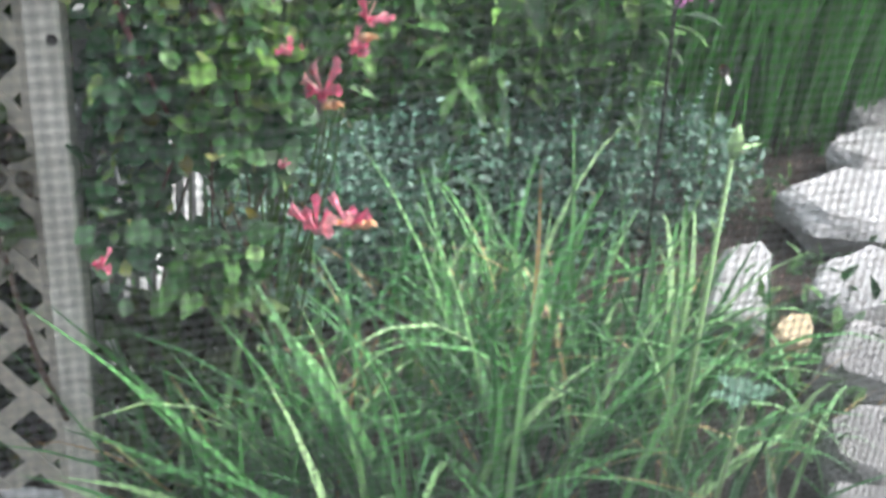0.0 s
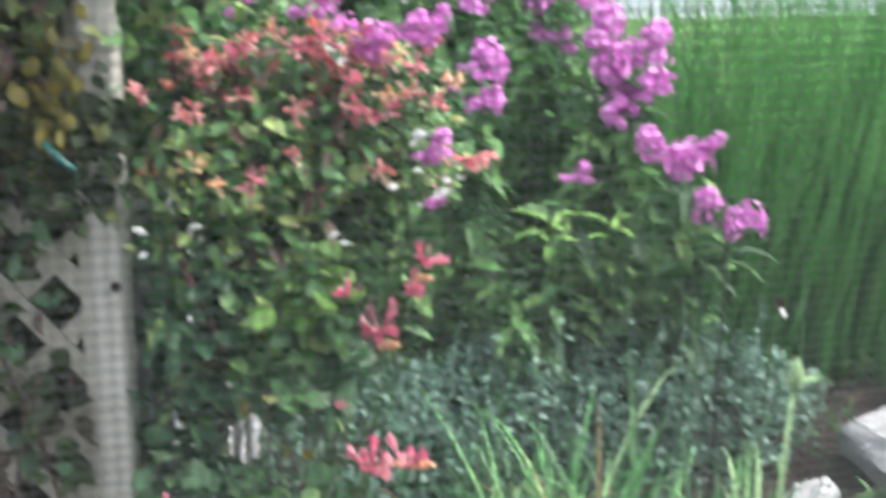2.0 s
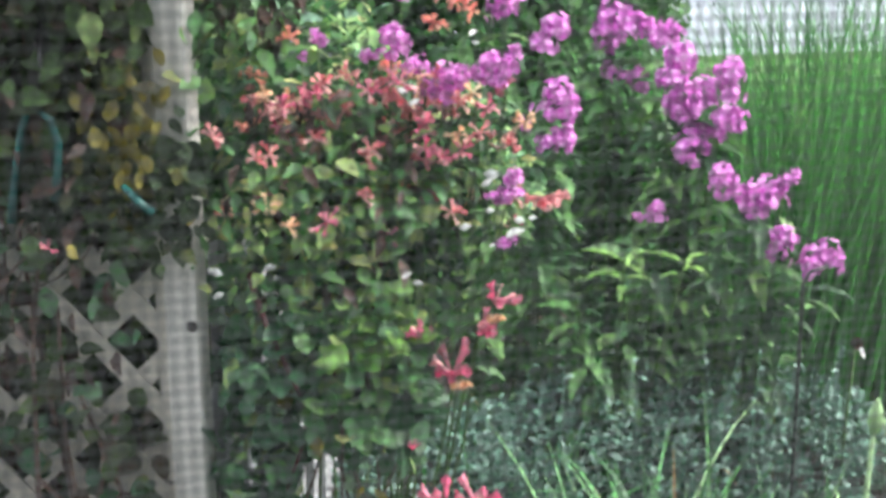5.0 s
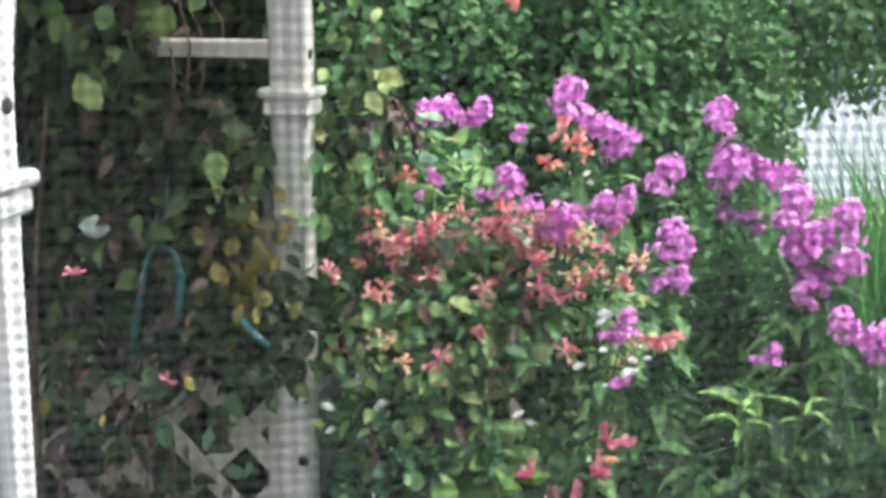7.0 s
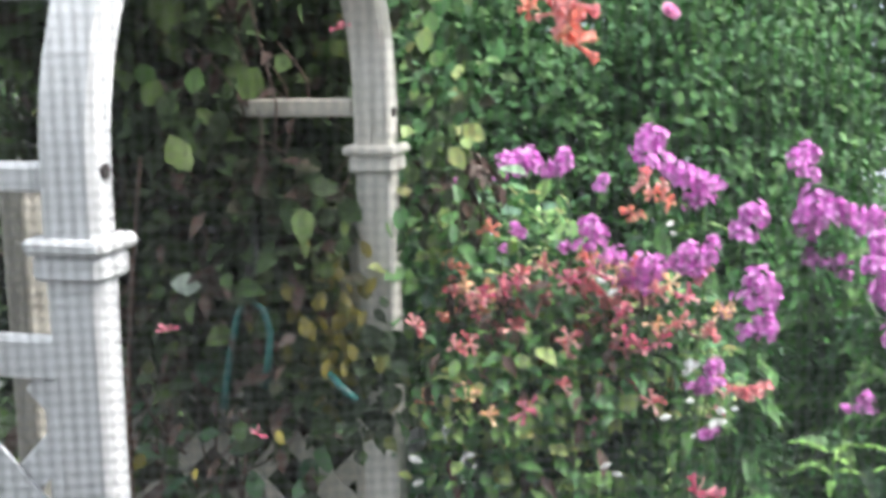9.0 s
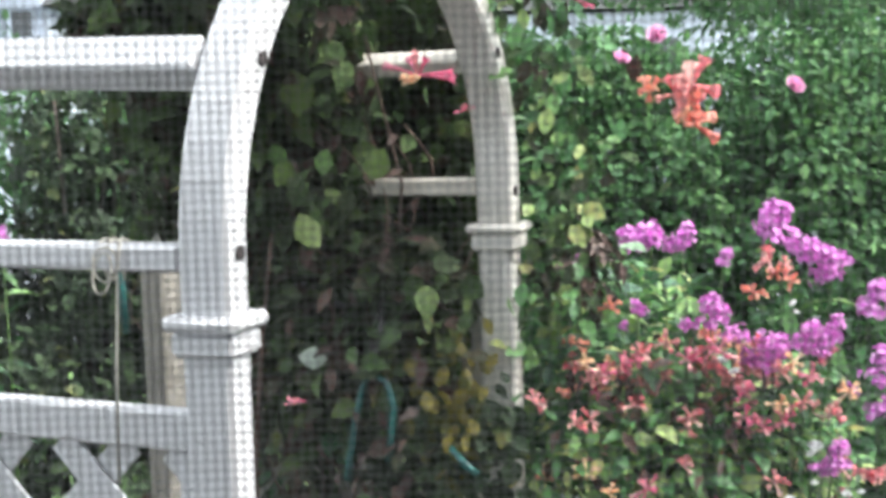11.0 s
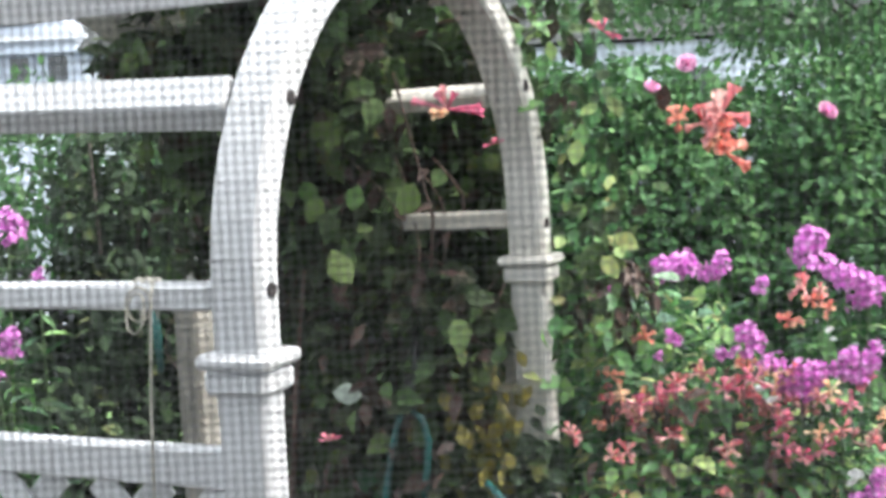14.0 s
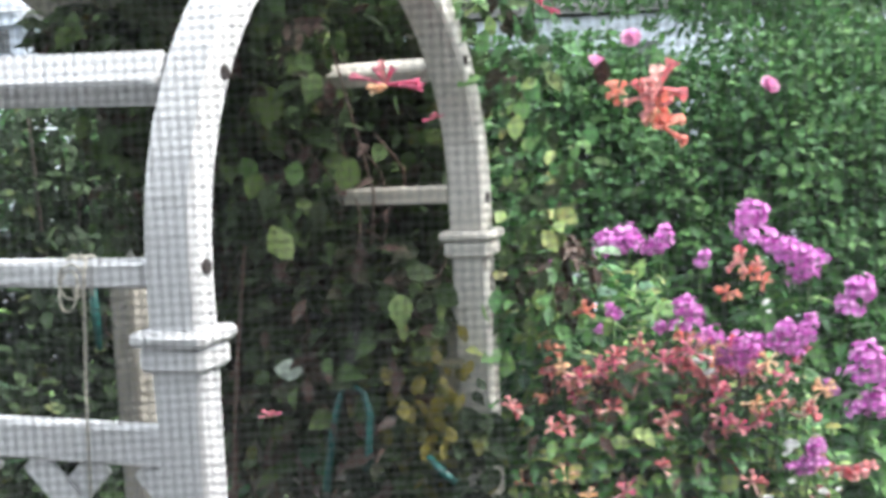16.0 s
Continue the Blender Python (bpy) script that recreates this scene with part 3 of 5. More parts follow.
# single leaves that stand out in front of the bush
for c, r, n, mat in (((0.29, 2.41, 1.10), (.12, .05, .20), 70, ROUND_LEAF), ((0.44, 2.39, 1.18), (.16, .05, .14), 110, HONEY_LEAF), ((0.46, 2.36, 1.19), (.08, .04, .05), 26, YOUNG_LEAF), ((0.40, 2.38, 1.02), (.10, .04, .10), 34, HONEY_LEAF)):
    P, O = blob(n, c, r, 0.1)
    leaves("shoot_leaves", OVATE, P, O * 0.4 + np.array((.1, -.7, .5)), 0.054, 0.72, spread=0.55, parent=vine, material=mat)
# shade-toned foliage hanging round the far arch, and a few leaves over the near collar
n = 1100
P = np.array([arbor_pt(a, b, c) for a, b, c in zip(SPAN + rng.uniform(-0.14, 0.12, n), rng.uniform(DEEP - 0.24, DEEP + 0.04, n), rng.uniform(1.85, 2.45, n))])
leaves("hanging_leaves", OVATE, P, np.tile(-UU, (n, 1)), 0.055, 0.7, parent=vine, material=SHADE_LEAF)
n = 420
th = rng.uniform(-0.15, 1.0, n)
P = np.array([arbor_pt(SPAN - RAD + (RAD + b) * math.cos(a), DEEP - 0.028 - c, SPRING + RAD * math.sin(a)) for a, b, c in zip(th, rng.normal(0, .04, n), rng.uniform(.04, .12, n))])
leaves("hanging_leaves", OVATE, P, np.tile(-UU, (n, 1)), 0.055, 0.7, parent=vine, material=SHADE_LEAF)
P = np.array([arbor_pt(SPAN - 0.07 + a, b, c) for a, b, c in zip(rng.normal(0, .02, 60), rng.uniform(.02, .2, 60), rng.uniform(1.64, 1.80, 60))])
leaves("inner_leaves", OVATE, P, np.tile(-VV, (60, 1)), 0.052, 0.75, parent=vine, material=SHADE_LEAF)
# shoots that trail down beside the near arch
for mat, n in ((SHADE_LEAF, 260), (HONEY_LEAF, 150)):
    b = -0.04 - np.abs(rng.normal(0, 0.08, n))
    z = rng.uniform(1.70, 2.42, n)
    k = rng.random(n) < 0.35 + 0.65 * np.abs(np.sin(z * 9 + b * 20))
    P = np.array([arbor_pt(a, c, d) for a, c, d in zip(SPAN - np.clip(z - 2.05, 0, 1) * 0.5 + rng.uniform(0.0, 0.16, n), b, z)])[k]
    leaves("trailing_leaves", OVATE, P, np.tile(-VV, (len(P), 1)), 0.045, 0.6, droop=0.7, parent=vine, material=mat)
P = np.array([arbor_pt(SPAN + a, -0.05 + b, d) for a, b, d in zip(rng.normal(-.01, .02, 9), rng.normal(0, .015, 9), rng.uniform(1.5, 1.72, 9))])
leaves("trailing_leaves", OVATE, P, np.tile(-VV, (9, 1)), 0.05, 0.7, parent=vine, material=HONEY_LEAF)
P, O = blob(150, (0.28, 2.58, 1.82), (0.10, 0.08, 0.09), 0.2)
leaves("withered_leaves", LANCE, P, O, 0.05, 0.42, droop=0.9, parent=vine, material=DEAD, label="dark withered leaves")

# the bush of shoots that swells out beside the post
for c, r, n, low in (((0.36, 2.66, 1.60), (0.24, 0.18, 0.22), 900, 0), ((0.56, 2.58, 1.42), (0.26, 0.15, 0.24), 1200, 0), ((0.36, 2.58, 1.26), (0.18, 0.14, 0.26), 560, 0),
                     ((0.60, 2.52, 1.27), (0.15, 0.11, 0.18), 380, 0), ((0.33, 2.57, 1.02), (0.16, 0.10, 0.18), 260, 1), ((0.23, 2.47, 0.88), (0.06, 0.05, 0.24), 120, 1),
                     ((0.25, 2.50, 1.10), (0.07, 0.06, 0.16), 110, 1), ((0.50, 2.50, 1.02), (0.12, 0.08, 0.18), 170, 1), ((0.34, 2.62, 0.82), (0.17, 0.10, 0.22), 90, 1)):
    P, O = blob(n, c, r, 0.35)
    k = rng.random(len(P)) < (0.65 if low else 0.15)
    leaves("shoot_leaves", OVATE, P[~k], O[~k], 0.044, 0.62, parent=vine, material=HONEY_LEAF)
    leaves("shoot_leaves", OVATE, P[k], O[k], 0.066 if low else 0.052, 0.80, parent=vine, material=ROUND_LEAF)
for c, r, n in (((0.46, 2.42, 1.44), (0.30, 0.06, 0.13), 420), ((0.44, 2.44, 1.33), (0.30, 0.07, 0.20), 460), ((0.38, 2.46, 1.12), (0.20, 0.06, 0.16), 130)):
    P, O = blob(n, c, r, 0.2)
    leaves("shoot_leaves", POINTED, P, O + np.array((.2, -.6, .2)), 0.046, 0.58, parent=vine, material=HONEY_LEAF)
P, O = blob(200, (0.45, 2.48, 1.42), (0.3, 0.14, 0.33), 0.3)
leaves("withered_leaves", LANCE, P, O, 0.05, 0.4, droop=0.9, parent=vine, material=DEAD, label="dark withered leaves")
n = 130
P = np.array([arbor_pt(a, b, c) for a, b, c in zip(SPAN - 0.09 - 0.06 * rng.random(n), rng.uniform(0.10, DEEP - .1, n), rng.uniform(1.1, 2.2, n))])
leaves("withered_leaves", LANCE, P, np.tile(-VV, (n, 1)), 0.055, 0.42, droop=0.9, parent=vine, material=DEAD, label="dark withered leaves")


def trumpet_mesh(name, seed, fat=1.0, low=-0.6):
    """A whorl of narrow trumpets with flared split lips."""
    r = np.random.default_rng(seed)
    verts, faces = [], []
    for k in range(8):
        a = 2 * math.pi * k / 8 + r.uniform(-.4, .4)
        e = r.uniform(low, 1.25)
        d = Vector((math.cos(a) * math.cos(e), math.sin(a) * math.cos(e), math.sin(e)))
        side = d.cross(Z3).normalized()
        top = side.cross(d)
        ln = r.uniform(0.55, 1.2)
        o = len(verts)
        for t, w in ((0.0, 0.05), (0.5, 0.085), (0.8, 0.12), (1.0, 0.22)):
            c = d * (t * ln) - Z3 * (0.12 * t * t)
            for q in range(5):
                g = 2 * math.pi * q / 5
                verts.append(tuple(c + (side * math.cos(g) + top * math.sin(g)) * w * fat + d * (0.08 * (q % 2) if t == 1.0 else 0)))
        for i in range(3):
            for q in range(5):
                q2 = (q + 1) % 5
                faces.append((o + i * 5 + q, o + i * 5 + q2, o + i * 5 + 5 + q2, o + i * 5 + 5 + q))
    me = bpy.data.meshes.new(name)
    me.from_pydata(verts, [], faces)
    return me


PHLOX_A = [(0.65, 4.39, 1.68, 0.050), (0.74, 4.37, 1.69, 0.065), (0.84, 4.35, 1.68, 0.054), (0.97, 4.32, 1.62, 0.034)]
PHLOX_B = [(1.13, 4.19, 1.73, 0.075), (1.21, 4.16, 1.67, 0.060), (1.28, 4.13, 1.60, 0.065), (1.39, 4.08, 1.50, 0.071)]
PHLOX_C = [(1.29, 3.66, 1.36, 0.068), (1.28, 3.64, 1.25, 0.054), (1.19, 3.68, 1.30, 0.027)]
PHLOX_D = [(1.65, 4.21, 1.68, 0.063), (1.72, 4.17, 1.53, 0.088), (1.79, 4.13, 1.49, 0.078), (1.66, 4.18, 1.47, 0.063), (1.86, 4.10, 1.51, 0.035), (1.67, 4.16, 1.35, 0.047), (1.76, 4.12, 1.33, 0.047)]
PHLOX_E = [(1.76, 3.91, 1.41, 0.078), (1.83, 3.86, 1.31, 0.090), (1.84, 3.82, 1.19, 0.084), (1.91, 3.83, 1.37, 0.071), (1.91, 3.81, 1.26, 0.065), (1.78, 3.87, 1.27, 0.056)]
PHLOX_F = [(1.81, 3.54, 1.12, 0.063), (1.90, 3.48, 1.08, 0.081), (1.95, 3.46, 1.13, 0.044), (1.92, 3.43, 0.96, 0.056), (2.02, 3.35, 0.91, 0.067)]
PHLOX_G = [(1.58, 3.57, 1.03, 0.035), (1.53, 3.59, 1.02, 0.021)]
PHLOX_H = [(0.51, 2.43, 1.73, 0.035), (0.55, 2.42, 1.69, 0.027), (0.38, 2.46, 1.74, 0.019), (0.27, 2.49, 1.83, 0.012), (0.62, 2.40, 1.68, 0.036), (0.60, 2.40, 1.64, 0.029), (0.67, 2.38, 1.69, 0.031), (0.69, 2.37, 1.67, 0.025), (0.72, 2.37, 1.70, 0.029), (0.71, 2.33, 1.48, 0.029), (0.69, 2.33, 1.46, 0.023), (0.70, 2.30, 1.38, 0.019), (0.35, 2.46, 1.71, 0.010), (0.47, 2.44, 1.71, 0.015), (0.57, 2.41, 1.65, 0.019)]
PHLOX_L = [(-1.10, 3.08, 1.705, 0.036), (-1.12, 3.06, 1.635, 0.030), (-1.09, 3.31, 1.85, 0.019), (-1.22, 3.48, 1.96, 0.050)]
HS_CORAL = [(0.46, 2.35, 2.155, 0.045), (0.43, 2.35, 2.14, 0.026), (0.27, 2.55, 1.61, 0.028), (0.32, 2.54, 1.61, 0.030), (0.36, 2.53, 1.59, 0.037), (0.36, 2.52, 1.54, 0.028), (0.40, 2.52, 1.57, 0.022), (0.44, 2.52, 1.60, 0.028), (0.51, 2.51, 1.63, 0.024), (0.55, 2.50, 1.61, 0.033), (0.60, 2.48, 1.61, 0.030), (0.63, 2.48, 1.61, 0.024), (0.38, 2.48, 1.41, 0.017), (0.48, 2.47, 1.42, 0.024), (0.57, 2.48, 1.54, 0.017), (0.59, 2.45, 1.44, 0.024), (0.70, 2.44, 1.54, 0.020), (0.74, 2.43, 1.54, 0.022), (0.80, 2.38, 1.44, 0.033), (0.64, 2.51, 1.82, 0.024), (0.67, 2.50, 1.81, 0.017)]
HS_ORANGE = [(0.52, 2.52, 1.67, 0.028), (0.27, 2.56, 1.66, 0.024), (0.65, 2.50, 1.80, 0.020), (0.68, 2.49, 1.78, 0.019), (0.26, 2.54, 1.57, 0.024), (0.20, 2.51, 1.42, 0.020), (0.34, 2.56, 1.73, 0.022), (0.54, 2.46, 1.45, 0.013), (0.61, 2.51, 1.76, 0.022), (0.385, 2.35, 2.145, 0.026), (0.465, 2.35, 2.085, 0.042), (0.455, 2.34, 2.12, 0.030)]
HS_PINK = [(0.68, 2.31, 1.26, 0.030), (0.65, 2.30, 1.21, 0.028), (0.54, 2.32, 1.20, 0.023), (0.62, 2.38, 1.09, 0.042), (0.56, 2.43, 1.16, 0.024), (0.57, 2.23, 0.87, 0.048), (0.64, 2.26, 0.86, 0.038), (0.16, 2.14, 0.90, 0.022), (0.53, 2.34, 0.96, 0.013), (-0.02, 2.24, 2.18, 0.044), (0.26, 2.37, 2.31, 0.027), (0.06, 2.39, 2.12, 0.014), (-0.248, 2.24, 1.628, 0.016), (-0.108, 2.26, 1.437, 0.014)]
ROSES = [(0.85, 6.02, 2.345, 0.062), (1.06, 6.28, 2.465, 0.066), (1.51, 5.67, 2.205, 0.060)]
YELLOW_LEAF = [(0.07, 2.45, 1.55, 0.031), (0.03, 2.50, 1.57, 0.030), (-0.04, 2.64, 1.77, 0.029), (0.10, 2.52, 1.67, 0.026), (-0.08, 2.36, 1.42, 0.020), (0.14, 2.50, 1.56, 0.028), (-0.27, 2.19, 1.60, 0.017), (-0.28, 2.14, 1.46, 0.019), (-0.21, 2.24, 1.40, 0.014), (0.31, 2.44, 1.08, 0.033), (0.34, 2.40, 1.00, 0.027), (0.46, 2.33, 0.90, 0.027), (0.43, 2.34, 0.91, 0.018), (0.41, 2.45, 1.15, 0.020)]
WHITE_BITS = [(0.64, 2.32, 1.77, 0.014), (0.63, 2.32, 1.75, 0.010), (0.52, 2.34, 1.66, 0.014), (0.54, 2.33, 1.65, 0.016), (0.64, 2.27, 1.52, 0.020), (0.67, 2.26, 1.52, 0.018), (0.66, 2.27, 1.51, 0.016), (0.64, 2.25, 1.46, 0.014), (0.71, 2.23, 1.44, 0.018), (0.70, 2.23, 1.43, 0.022), (0.69, 2.23, 1.42, 0.016), (0.73, 2.22, 1.45, 0.012), (0.51, 2.26, 1.35, 0.016), (0.51, 2.26, 1.33, 0.014), (0.18, 2.32, 1.35, 0.020), (0.18, 2.31, 1.32, 0.016), (0.25, 2.31, 1.36, 0.016), (0.62, 2.26, 1.43, 0.018), (0.66, 2.24, 1.40, 0.010)]

for mat, rows, sd in ((CORAL, HS_CORAL, 3), (ORANGE, HS_ORANGE, 9), (PINK, HS_PINK, 21)):
    up = mat == PINK
    variants = [trumpet_mesh("trumpets", sd + i, 0.95 if up else 1.35, 0.3 if up else -0.6) for i in range(3)]
    slim = trumpet_mesh("trumpets", sd + 40, 0.7, -0.1)
    grow = {CORAL: 1.15, ORANGE: 1.0, PINK: 1.15}[mat]
    for i, (x, y, z, r) in enumerate(rows):
        ob = mesh_part("flower_whorl", slim if up and i > 8 else variants[i % 3], mat, vine)
        tip = 18 if up and i > 2 else 50
        ob.matrix_world = pose(x * 0.98, y * 0.98, 2.08 + (z - 2.08) * 0.98, rng.uniform(-tip, tip), rng.uniform(-tip, tip), rng.uniform(0, 360)) @ Matrix.Diagonal((r * grow, r * grow, r * grow * (1.6 if up and i < 9 else 1.0), 1))
tips = trumpet_mesh("trumpets", 77, 1.6, 0.5)
for x, y, z, r in ((0.665, 2.235, 0.875, .030), (0.632, 2.36, 1.075, .026), (0.672, 2.28, 1.24, .022), (-0.03, 2.18, 2.165, .02), (0.60, 2.21, 0.905, .018)):
    ob = mesh_part("flower_whorl", tips, CREAM, vine)
    ob.matrix_world = pose(x, y - 0.02, z, -20, 0, 40) @ Matrix.Diagonal((r, r, r, 1))
me3 = [trumpet_mesh("trumpets", 300 + k) for k in range(3)]
for k in range(56):
    d = unit(1)[0] * (0.5 + 0.5 * rng.random())
    q = np.array((0.48, 2.44, 1.60 - 0.17 * (k % 4 == 0))) + d * np.array((0.33, 0.10, 0.095))
    ob = mesh_part("flower_whorl", me3[k % 3], (CORAL, PINK, CREAM, PINK, CORAL)[k % 5], vine)
    ob.matrix_world = pose(q[0], q[1] - 0.05, q[2], rng.uniform(-60, 60), rng.uniform(-40, 40), rng.uniform(0, 360)) @ Matrix.Diagonal((.028, .022, .028, 1))
leaf_one = arrays_mesh("leaf", [leaf_arrays(OVATE, np.zeros((1, 3)), np.array([[0, 1., 0]]), np.array([[0, 0, 1.]]), np.ones(1), np.array([.65]))])
for i, (x, y, z, r) in enumerate(YELLOW_LEAF):
    ob = mesh_part("yellow_leaf", leaf_one, YELLOW, vine, "yellowing leaf")
    ob.matrix_world = pose(x, y - 0.03, z, rng.uniform(-100, -50), rng.uniform(-40, 40), rng.uniform(-60, 60)) @ Matrix.Diagonal((r * 1.8, r * 1.8, r * 1.8, 1))

# ---------------------------------------------------------------- phlox
def phlox_head_mesh(name, seed):
    """A domed head of five-petalled florets."""
    r = np.random.default_rng(seed)
    n = 64
    d = r.normal(size=(n, 3))
    d[:, 2] = np.abs(d[:, 2]) * 0.9 - 0.3
    d /= np.linalg.norm(d, axis=1, keepdims=True)
    lobes = r.normal(size=(5, 3)) * np.array([1, 1, .8])
    lobes *= 0.52 / np.linalg.norm(lobes, axis=1, keepdims=True)
    c = lobes[np.arange(n) % 5] + d * r.uniform(.25, .62, (n, 1))
    pos, along, up = [], [], []
    for ci, di in zip(c, d):
        a = np.cross(di, [0.3, 0.5, 0.8])
        a /= np.linalg.norm(a)
        b = np.cross(di, a)
        ph = r.uniform(0, 6)
        for k in range(5):
            g = ph + k * 2 * math.pi / 5
            pos.append(ci), along.append(a * math.cos(g) + b * math.sin(g) + di * 0.25), up.append(di)
    m = len(pos)
    return arrays_mesh(name, [leaf_arrays(PETAL, np.array(pos), np.array(along), np.array(up), r.uniform(.18, .28, m), r.uniform(.15, .23, m))])


HEADS = [phlox_head_mesh("phlox_head", 40 + i) for i in range(3)]


def phlox(heads, base, extra, label, leaf=0.145, bare=0.15):
    """A clump of leafy stems, each with a flower head at its tip."""
    ob = thing("garden_phlox", label, "phlox", "phlox in the bed", m=Matrix.Translation(base))
    b = np.array(base)
    pos, out, st = [], [], []
    tips = [np.array(h[:3]) for h in heads]
    for k in range(extra):
        c = np.mean(tips, axis=0)
        tips.append(np.array((c[0] + rng.normal(0, 0.16), c[1] + rng.normal(0, 0.14), min(t[2] for t in tips) * rng.uniform(0.6, 0.98))))
    for tip in tips:
        foot = np.array((b[0] + (tip[0] - b[0]) * 0.35 + rng.normal(0, 0.04), b[1] + (tip[1] - b[1]) * 0.35 + rng.normal(0, 0.04), -0.03))
        line = [foot + (tip - foot) * (j / 6) + np.array((rng.normal(0, 0.008), rng.normal(0, 0.008), 0)) for j in range(7)]
        line[-1] = tip - np.array((0, 0, 0.012))
        st.append(([tuple(q - b) for q in line], np.linspace(0.0045, 0.002, 7)))
        length = np.linalg.norm(tip - foot)
        for j in range(int(length / 0.052)) if bare < 0.5 else range(9):
            f = bare + (0.98 - bare) * j / (length / 0.052 if bare < 0.5 else 9)
            q = foot + (tip - foot) * f - b
            a0 = (j % 2) * 1.57 + rng.uniform(-.5, .5)
            for a in (a0, a0 + math.pi):
                pos.append(q), out.append((math.cos(a), math.sin(a), rng.uniform(-0.55, 0.2)))
    for pts, radii in st:
        mesh_part("stem", tube_mesh("stem", pts, radii, 5), STEM, ob)
    pos, out = np.array(pos), np.array(out)
    n = len(pos)
    ln = leaf * rng.uniform(.6, 1.2, n)
    me = arrays_mesh("stem_leaves", [leaf_arrays(LANCE, pos, out + rng.normal(0, .2, (n, 3)), np.tile([0, 0, 1.], (n, 1)) + rng.normal(0, .25, (n, 3)), ln, ln * .37)])
    mesh_part("stem_leaves", me, PHLOX_LEAF, ob, "narrow dark green leaves")
    for i, (x, y, z, r) in enumerate(heads):
        h = mesh_part("flower_head", HEADS[i % 3], PHLOX_PETAL, ob, "magenta pink flower head")
        h.matrix_basis = pose(x - base[0], y - base[1], z, rng.uniform(-25, 10), rng.uniform(-20, 20), rng.uniform(0, 360)) @ Matrix.Diagonal((r * 1.2, r * 1.2, r * 1.15, 1))
    return ob


TALL = "tall garden phlox with magenta pink flower heads and dark narrow leaves"
phlox(PHLOX_A, (0.88, 4.45, 0), 20, TALL)
phlox(PHLOX_B, (1.22, 4.35, 0), 28, TALL)
phlox(PHLOX_C, (1.25, 3.95, 0), 24, TALL)
phlox(PHLOX_D, (1.75, 4.45, 0), 28, TALL)
phlox(PHLOX_E, (1.88, 4.2, 0), 28, TALL)
phlox(PHLOX_F, (2.0, 3.95, 0), 20, "garden phlox with a loose row of magenta pink heads")
phlox(PHLOX_G, (1.62, 3.95, 0), 20, "leafy garden phlox with one small pink head")
phlox(PHLOX_H, (0.52, 3.05, 0), 0, "garden phlox with small pink heads among the honeysuckle", 0.08, 0.8)
young = bpy.data.objects["garden_phlox.006"]
for q, count in (((1.40, 3.36, 0.97), 8), ((1.62, 3.42, 0.93), 5)):
    a = np.arange(count) * 2.4
    P = np.tile(np.array(q) - np.array((1.62, 3.95, 0)), (count, 1)) - np.c_[0 * a, 0 * a, 0.012 * np.arange(count)]
    D = np.c_[np.cos(a), np.sin(a), 0.35 - 0.03 * np.arange(count)]
    me = arrays_mesh("young_leaves", [leaf_arrays(LANCE, P, D, np.tile([0, 0, 1.], (count, 1)), rng.uniform(.08, .14, count), rng.uniform(.020, .030, count))])
    mesh_part("young_leaves", me, YOUNG_LEAF, young, "bright yellow-green young leaves")
    mesh_part("stem", tube_mesh("stem", [(0.3 * P[0][0], 0.3 * P[0][1], -.02), tuple(0.8 * P[0] + np.array((0, 0, -0.1))), tuple(P[0])], .004, 5), STEM, young)
phlox(PHLOX_L, (-1.15, 3.3, 0), 0, "garden phlox with pink heads beyond the arbor lattice", 0.09, 0.7)

# ---------------------------------------------------------------- strap-leaved clumps
def blade_mesh(name, length, width, bend, seed, segs=6):
    r = np.random.default_rng(seed)
    verts, faces = [], []
    a, x, z = 0.0, 0.0, 0.0
    for i in range(segs + 1):
        t = i / segs
        w = width * (1 - t ** 2.2) * (0.75 + 0.5 * min(t * 3, 1)) * 0.5 + 0.0006
        verts += [(-w, x - 0.15 * w, z), (0, x + 0.25 * w, z), (w, x - 0.15 * w, z)]
        a += bend / segs * (0.4 + 1.4 * t)
        x += math.sin(a) * length / segs
        z += math.cos(a) * length / segs
    for i in range(segs):
        o = i * 3
        faces += [(o, o + 1, o + 4, o + 3), (o + 1, o + 2, o + 5, o + 4)]
    me = bpy.data.meshes.new(name)
    me.from_pydata(verts, [], faces)
    me.polygons.foreach_set("use_smooth", [True] * len(me.polygons))
    return me


BLADES = [blade_mesh("blade", 1.0, 0.017 + 0.006 * (i % 3), 0.2 + 0.28 * i, i) for i in range(7)]


def strap_clump(base, count, height, fan, lean, label, straw=7, sway=(0, 0)):
    ob = thing("daylily_clump", label, "daylily", "strap-leaved clumps", m=Matrix.Translation(base))
    for k in range(int(count * 0.72)):
        a = rng.uniform(0, 360)
        tilt = abs(rng.normal(0, lean))
        h = height * rng.uniform(0.65, 1.15)
        b = mesh_part("blade", BLADES[int(rng.integers(0, 7))], None, ob)
        rx, ry = rng.normal(0, fan), rng.normal(0, fan)
        b.matrix_basis = pose(rx, ry, -0.02, sway[0], sway[1], a) @ pose(0, 0, 0, -tilt, 0, 0) @ Matrix.Diagonal((h ** 0.4 * 0.95, h, h, 1))
    for k in range(straw):
        b = mesh_part("dry_blade", DRY[int(rng.integers(0, 3))], None, ob, "dry straw-coloured leaf")
        h = height * rng.uniform(0.5, 0.95)
        b.matrix_basis = pose(rng.normal(0, fan), rng.normal(0, fan), -0.02, 0, 0, rng.uniform(0, 360)) @ pose(0, 0, 0, -abs(rng.normal(0, lean)), 0, 0) @ Matrix.Diagonal((h * 0.8, h, h, 1))
    return ob


